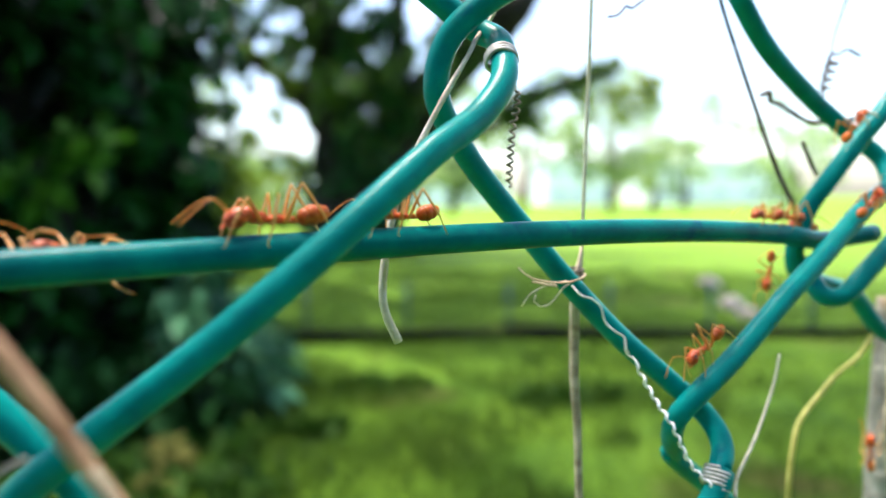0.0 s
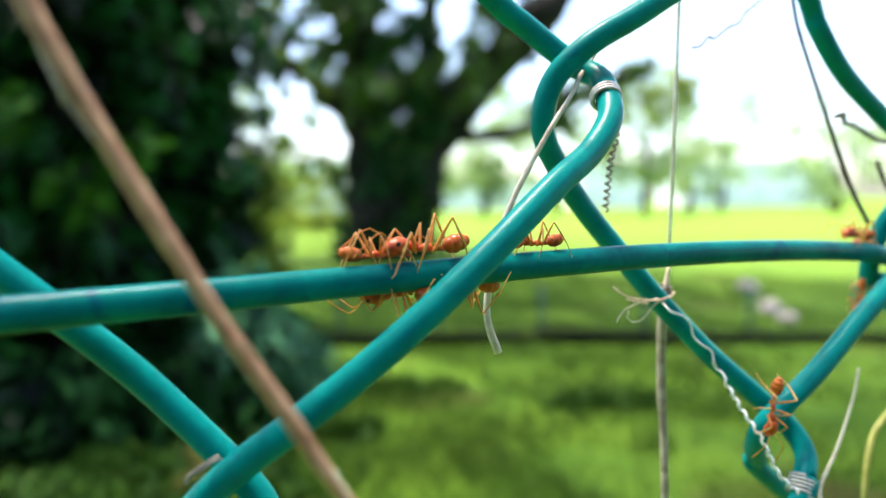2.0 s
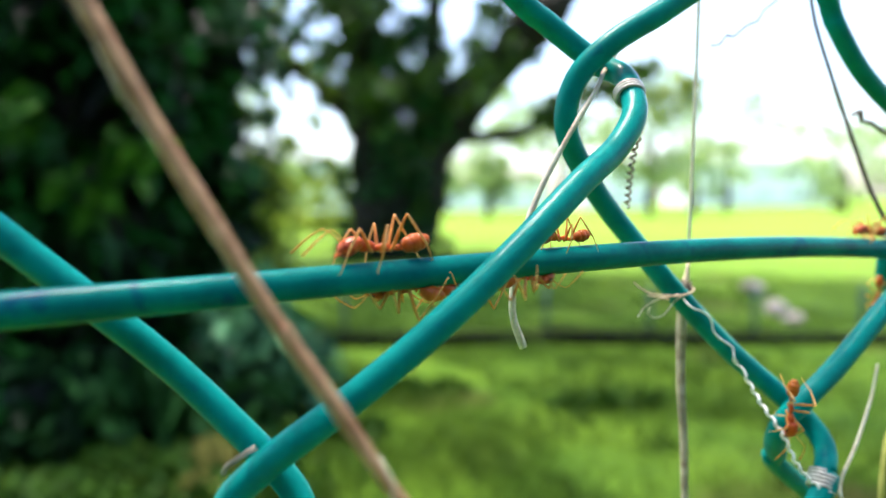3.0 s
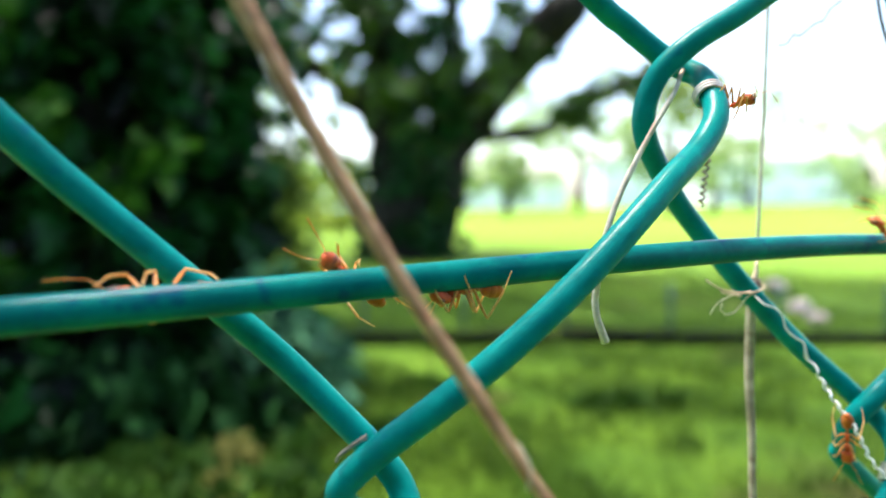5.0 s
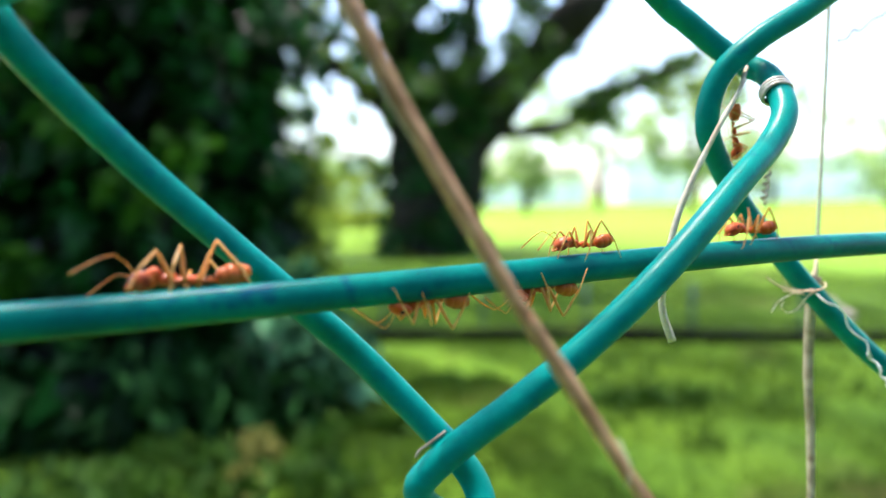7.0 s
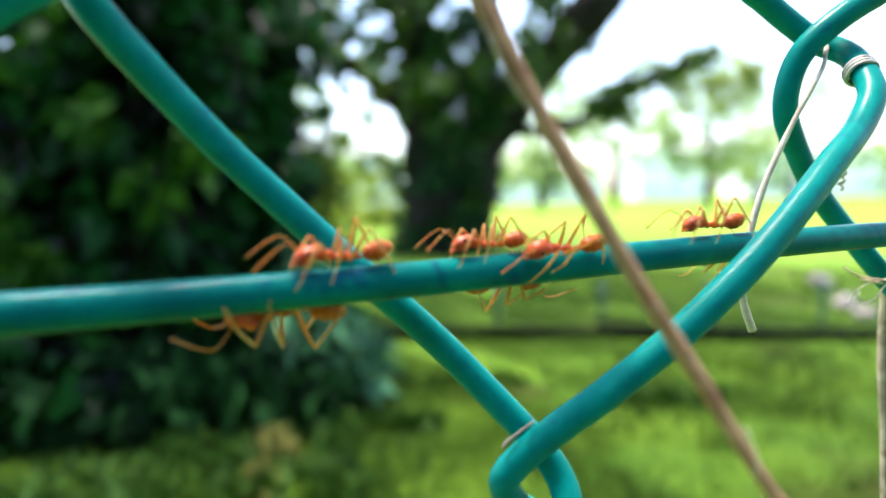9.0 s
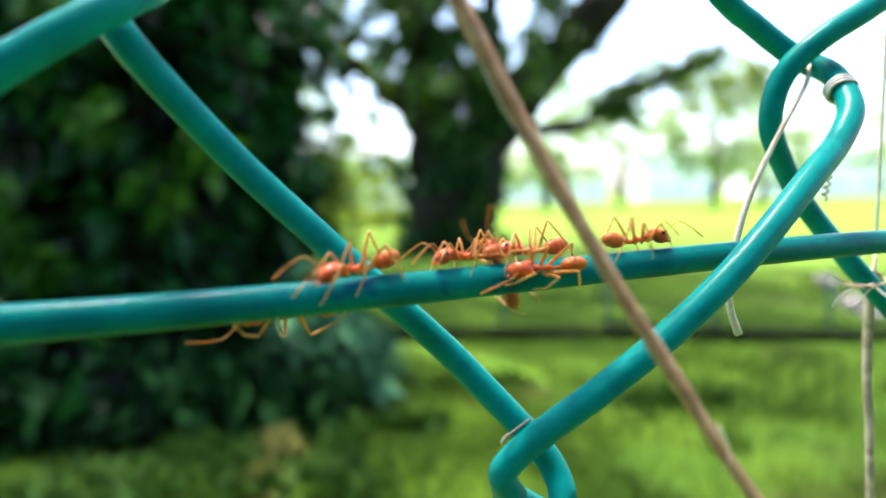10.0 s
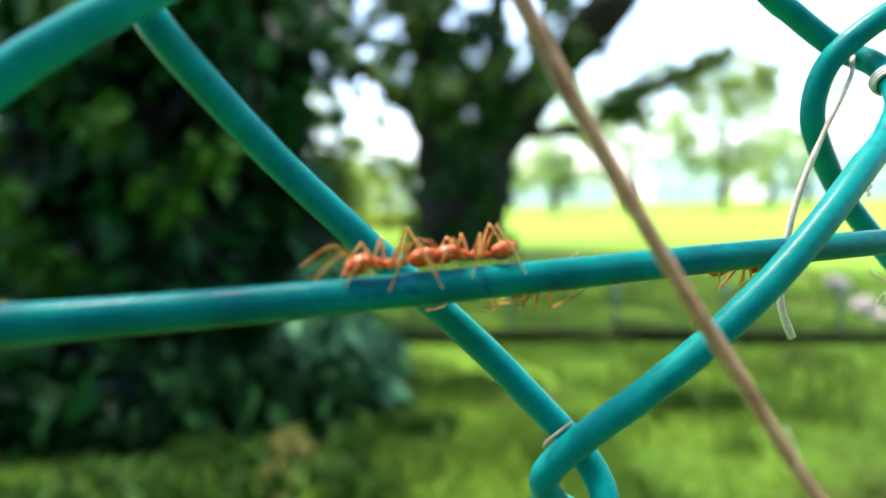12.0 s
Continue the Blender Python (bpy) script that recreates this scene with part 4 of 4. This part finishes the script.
# seconds, millimetres along the line wire, angle round it, heading
LINE_ANTS = [
    (1.42, [(0, -3.4, 0, 180), (1.1, -3.4, 0, 180), (1.5, -2.4, 0, 180), (2.2, -2.6, 8, 180), (2.5, -2.8, 0, 180), (2.7, -7.0, 0, 180), (4.3, -33.6, 0, 182), (4.6, -33.4, 0, 182), (5.0, -36.0, -82, 180), (5.3, -41.5, -60, 180), (5.5, -43.8, -35, 180), (6.0, -43.6, -35, 180), (6.5, -42.7, -78, 180), (6.8, -41.6, -50, 180), (7.0, -40.3, -42, 180), (7.2, -40.4, -40, 180), (8.8, -40.0, -156, 180), (9.0, -40.2, -152, 180), (9.5, -40.3, -150, 180), (10.0, -41.0, -120, 180), (10.3, -41.6, -80, 180), (10.5, -41.8, -52, 180), (11.0, -44.0, -46, 180), (11.5, -57.0, -10, 180), (12, -68, 0, 180)]),
    (1.08, [(0, -21, -76, 0), (0.5, -21, -72, 0), (0.9, -21, -25, 0), (1.0, -19, -20, 0), (1.2, -13.2, 0, 0), (1.5, -10.3, 0, 0), (2, -7.5, -8, 0), (2.5, -4.8, -8, 0), (2.7, -3, 40, 0), (3, 5, 170, 0), (4.2, 50, 180, 0), (4.6, 52, 180, 0), (4.9, 50, 90, 90), (5.2, 46, 0, 180), (5.5, 39.7, 0, 180), (5.8, 22, 0, 180), (6.1, 13.2, 0, 180), (6.5, -0.5, 0, 180), (7, -6.4, 0, 180), (7.2, -8, 0, 180), (8.8, -23, 0, 180), (9, -24.3, 0, 180), (9.5, -25.6, 0, 183), (10, -26.1, 0, 183), (10.3, -27, -100, 180), (11, -27, -112, 180), (12, -27.5, -112, 180)]),
    (1.2, [(0, -17, -82, 195), (0.5, -15.5, -78, 195), (0.8, -12, -130, 185), (1, -9.5, -175, 180), (1.3, -7.5, -178, 190), (1.5, -5.5, -175, 210), (2.7, -5, -178, 208), (3.6, -15, -130, 190), (4.5, -20.3, -88, 218), (5, -21, -88, 222), (5.5, -22, -85, 218), (6, -22.8, -82, 212), (6.5, -22.6, -85, 216), (6.8, -22, -140, 190), (7, -22, -178, 180), (7.2, -22, -178, 180), (8, -30, -170, 180), (8.4, -34, -60, 180), (8.8, -35.6, 12, 180), (9, -36.2, 14, 182), (9.5, -36.1, 18, 188), (10, -35.9, 22, 198), (10.5, -35.7, 24, 203), (11, -35.8, 24, 203), (11.5, -35.9, 20, 198), (11.8, -36.2, 18, 195), (12, -36.4, 14, 186)]),
    (1.22, [(0, 7.8, 0, 180), (0.5, 6.5, 0, 180), (0.8, 4.5, 100, 180), (1, 3.5, 190, 180), (1.5, 2.5, 200, 180), (2.5, 1.0, 185, 175), (2.7, 0.5, 185, 178), (4.3, -11.2, 182, 180), (7, -11, 180, 180), (7.2, -10.5, 180, 180), (8.3, -17, 130, 180), (8.8, -18.3, 48, 180), (9, -18.3, 46, 182), (9.5, -18.5, 48, 180), (10, -19.8, 66, 180), (10.5, -19.6, 80, 178), (11, -21, 52, 180), (11.5, -21, 60, 180), (11.8, -22, 160, 180), (12, -22.6, 236, 180)]),
    (1.2, [(0, 67, 0, 180), (5, 62, 0, 180), (6, 48, 0, 180), (6.5, 35.6, 0, 180), (7, 15.1, 0, 180), (7.2, 13, 0, 180), (8.8, 5, 0, 180), (9, -1.2, 0, 180), (9.5, -14.6, -12, 180), (10, -19.8, -18, 180), (10.5, -22.2, -18, 180), (11, -23.1, -8, 180), (11.5, -24.5, 0, 186), (12, -29.3, 0, 180)]),
    (1.22, [(0, 74, -50, 180), (7.4, 60, -110, 180), (8.6, 12, -118, 180), (9.5, -12, -118, 180), (9.7, -11, -108, 100), (9.85, -10, -70, 20), (10, -9.2, 0, 0), (10.5, 1.7, 0, 0), (10.9, 5, 0, 0), (11.2, 12, 0, 0), (12, 45, 0, 0)]),
    (1.15, [(0, -26.5, 252, 180), (0.5, -28, 250, 180), (0.8, -36, 220, 180), (2, -58, 180, 180), (5, -80, 180, 180), (7.2, -74, 180, 180), (7.5, -72, 200, 0), (8.6, -23, 225, 0), (9.2, -22.5, 225, 0), (9.5, -22.5, 218, 0), (9.75, -22, 270, 0), (10.15, -22.3, 270, -180), (10.3, -22.5, 225, -180), (10.6, -22.8, 180, -180), (11, -20, 165, -195), (11.3, -13, 180, -360), (11.5, -9.1, 184, -360), (12, -1.2, 222, -360)]),
]
# seconds, place in millimetres, the way ahead, the way up
AB, UP_AB = (0.78, 0.05, 0.62), (-0.60, -0.25, 0.76)
FREE_ANTS = [
    (1.05, [(4.3, (3.5, -8.2, 0.2), AB, UP_AB), (4.5, (7.2, -7.6, 4.2), AB, UP_AB), (4.7, (11.5, -6.6, 7.6), AB, UP_AB), (4.9, (17.3, -5.6, 12.2), (0.5, 0, 0.86), (-0.5, -0.8, 0.3)), (5.0, (20.6, -2.9, 10.9), (0.95, 0.1, 0.2), (-0.1, -0.5, 0.8)), (5.2, (23.0, 0.0, 13.4), (0.6, 0.2, 0.75), (0.6, -0.5, 0.5)), (5.5, (23.3, 1.0, 15.1), (-0.25, 0.1, 0.93), (0.85, -0.4, 0.3)), (5.8, (23.9, 1.8, 14.6), (-0.6, 0.3, 0.5), (0.5, -0.1, 0.6)), (6.0, (23.9, 2.5, 13.9), (-0.85, 0.45, -0.1), (0.1, 0.3, 0.9)), (6.2, (21.8, 3.4, 13.6), (-0.7, 0.3, -0.5), (0.1, -0.5, 0.8)), (6.5, (19.0, 4.6, 12.6), (-0.35, 0.1, -0.9), (0.3, -0.9, 0.1)), (7.0, (17.9, 4.4, 9.2), (0.15, 0.1, -0.95), (0.5, -0.8, 0.1)), (7.2, (18.2, 3.8, 8.0), (0.15, 0.1, -0.95), (0.5, -0.8, 0.1)), (7.9, (17.0, 1.5, 13.0), (0.1, -0.2, 0.95), (-0.6, -0.8, 0.1)), (8.8, (36.0, -1.6, 30.5), (0.86, -0.1, 0.5), (-0.4, -0.6, 0.7)), (12, (60.0, -3.0, 44.0), (0.86, -0.1, 0.5), (-0.4, -0.6, 0.7))],
     [(0, 62, 0, 180), (0.9, 50, 0, 180), (1.2, 38.9, 0, 180), (1.5, 22.1, 0, 180), (1.8, 11, 0, 180), (2, 9.8, 0, 180), (2.7, 10.4, 0, 180), (3.6, 9, 0, 180), (4.2, 3.5, 60, 60)]),
    (1.15, [(0, (47.9, -2.7, -18.9), (-0.85, 0, -0.53), (-0.55, 0.15, 0.82)), (0.3, (46.3, -2.7, -19.8), (-0.80, 0, -0.6), (-0.6, 0.15, 0.78)), (0.6, (45.3, -2.7, -20.7), (-0.74, 0, -0.66), (-0.69, 0.15, 0.72)), (1.0, (43.4, -3.0, -21.2), (-0.69, 0, -0.72), (-0.69, 0.15, 0.72)), (1.5, (41.6, -3.8, -21.7), (-0.55, 0, -0.83), (-0.69, -0.3, 0.5)), (2.0, (40.4, -4.9, -22.0), (-0.2, 0, -0.98), (-0.3, -0.9, 0.0)), (2.7, (40.4, -4.8, -22.4), (-0.05, 0, -1), (-0.3, -0.9, 0)), (4.3, (40.2, -3.0, -26.6), (0.1, 0.1, -1), (-0.8, -0.6, 0)), (5.0, (41.0, -2.8, -27.5), (0.2, 0.1, -1), (-0.8, -0.6, 0)), (5.5, (41.4, -2.8, -28.0), (0.2, 0.1, -1), (-0.8, -0.6, 0)), (12, (43.5, -3.0, -31.0), (0.2, 0.1, -1), (-0.8, -0.6, 0))], None),
    (0.95, [(0, (67.0, 3.1, -10.8), (-0.2, 0.0, -0.95), (-0.95, -0.1, 0.2)), (0.3, (67.8, 3.1, -10.7), (-0.2, 0.0, -0.95), (-0.95, -0.1, 0.2)), (0.6, (69.3, 3.1, -10.9), (-0.2, 0.0, -0.95), (-0.95, -0.1, 0.2)), (1.0, (69.8, 3.1, -12.0), (-0.2, 0.0, -0.95), (-0.95, -0.1, 0.2)), (1.5, (70.4, 3.1, -12.7), (-0.2, 0.0, -0.95), (-0.95, -0.1, 0.2)), (12, (70.6, 3.1, -13.0), (-0.2, 0.0, -0.95), (-0.95, -0.1, 0.2))], None),
    (1.05, [(0, (96.9, 5.0, -43.0), (-0.1, 0, 1), (-0.9, -0.4, 0)), (12, (97.1, 5.0, -42.0), (-0.1, 0, 1), (-0.9, -0.4, 0))], None),
    (1.05, [(0, (79.3, -0.4, 8.8), (0.62, -0.1, 0.75), (-0.75, -0.2, 0.62)), (1.5, (82, -0.8, 11.4), (0.62, -0.1, 0.75), (-0.75, -0.2, 0.62)), (12, (96, -2, 26), (0.62, -0.1, 0.75), (-0.75, -0.2, 0.62))], None),
    (1.05, [(0, (76.2, -4.0, -2.0), (0.8, 0, 0.55), (-0.4, -0.6, 0.6)), (12, (79.5, -4.0, 0.2), (0.8, 0, 0.55), (-0.4, -0.6, 0.6))], None),
]


def motions():
    """Each ant goes its way; its legs swing by turns with the ground that it covers."""
    pivot = Matrix.Translation(mm(18.2, 2.2, 16.2))   # the loose straw sways in the wind
    walk(swaying_straw, [(t, pivot @ pose(0, 0, 0, 0, -a, 0) @ pivot.inverted()) for t, a in ((0, 3.1), (0.4, 0.4), (2.7, 0.0), (6.2, 0.0), (6.5, 2.0), (6.8, 0.3), (9.0, 0.4), (11.1, 0.3), (11.5, 2.7), (12, 3.1))])
    first = build_ant()
    jobs = []
    for size, rows in LINE_ANTS:
        jobs.append((size, [(t, on_line(*blend(rows, t))) for t in STEPS]))
    for size, free, before in FREE_ANTS:
        flat = [(t, *p, *a, *u) for t, p, a, u in free]
        out = []
        for t in STEPS:
            if before and t <= before[-1][0]:
                out.append((t, on_line(*blend(before, t))))
            else:
                v = blend(flat, t)
                out.append((t, basis(v[:3], v[3:6], v[6:])))
        jobs.append((size, out))
    ants = [first] + [copy_thing(first, Matrix()) for _ in jobs[1:]]
    for k, (ant, (size, rows)) in enumerate(zip(ants, jobs)):
        ant.scale = (size,) * 3
        walk(ant, rows)
        gone, phases = 0.0, []
        for i, (t, m) in enumerate(rows):
            gone += (m.translation - rows[i - 1][1].translation).length if i else 0
            phases.append(gone / 0.0042 * 2 * math.pi + 0.5 * math.sin(t * 2.3 + k))
        for leg in [o for o in ant.children if o.name.startswith("leg")]:
            at, pair, side = leg.location.copy(), leg["pair"], leg["side"]
            off = {"front": 0.0, "middle": math.pi, "hind": 0.4}[pair] + (0 if side > 0 else math.pi) + k
            spread = 6 * math.sin(k * 2.1 + off * 3)
            walk(leg, [(t, Matrix.Translation(at) @ pose(0, 0, 0, 5 * side * max(0, math.cos(p + off)), 0, spread + 15 * side * math.sin(p + off))) for (t, m), p in zip(rows, phases)])


motions()
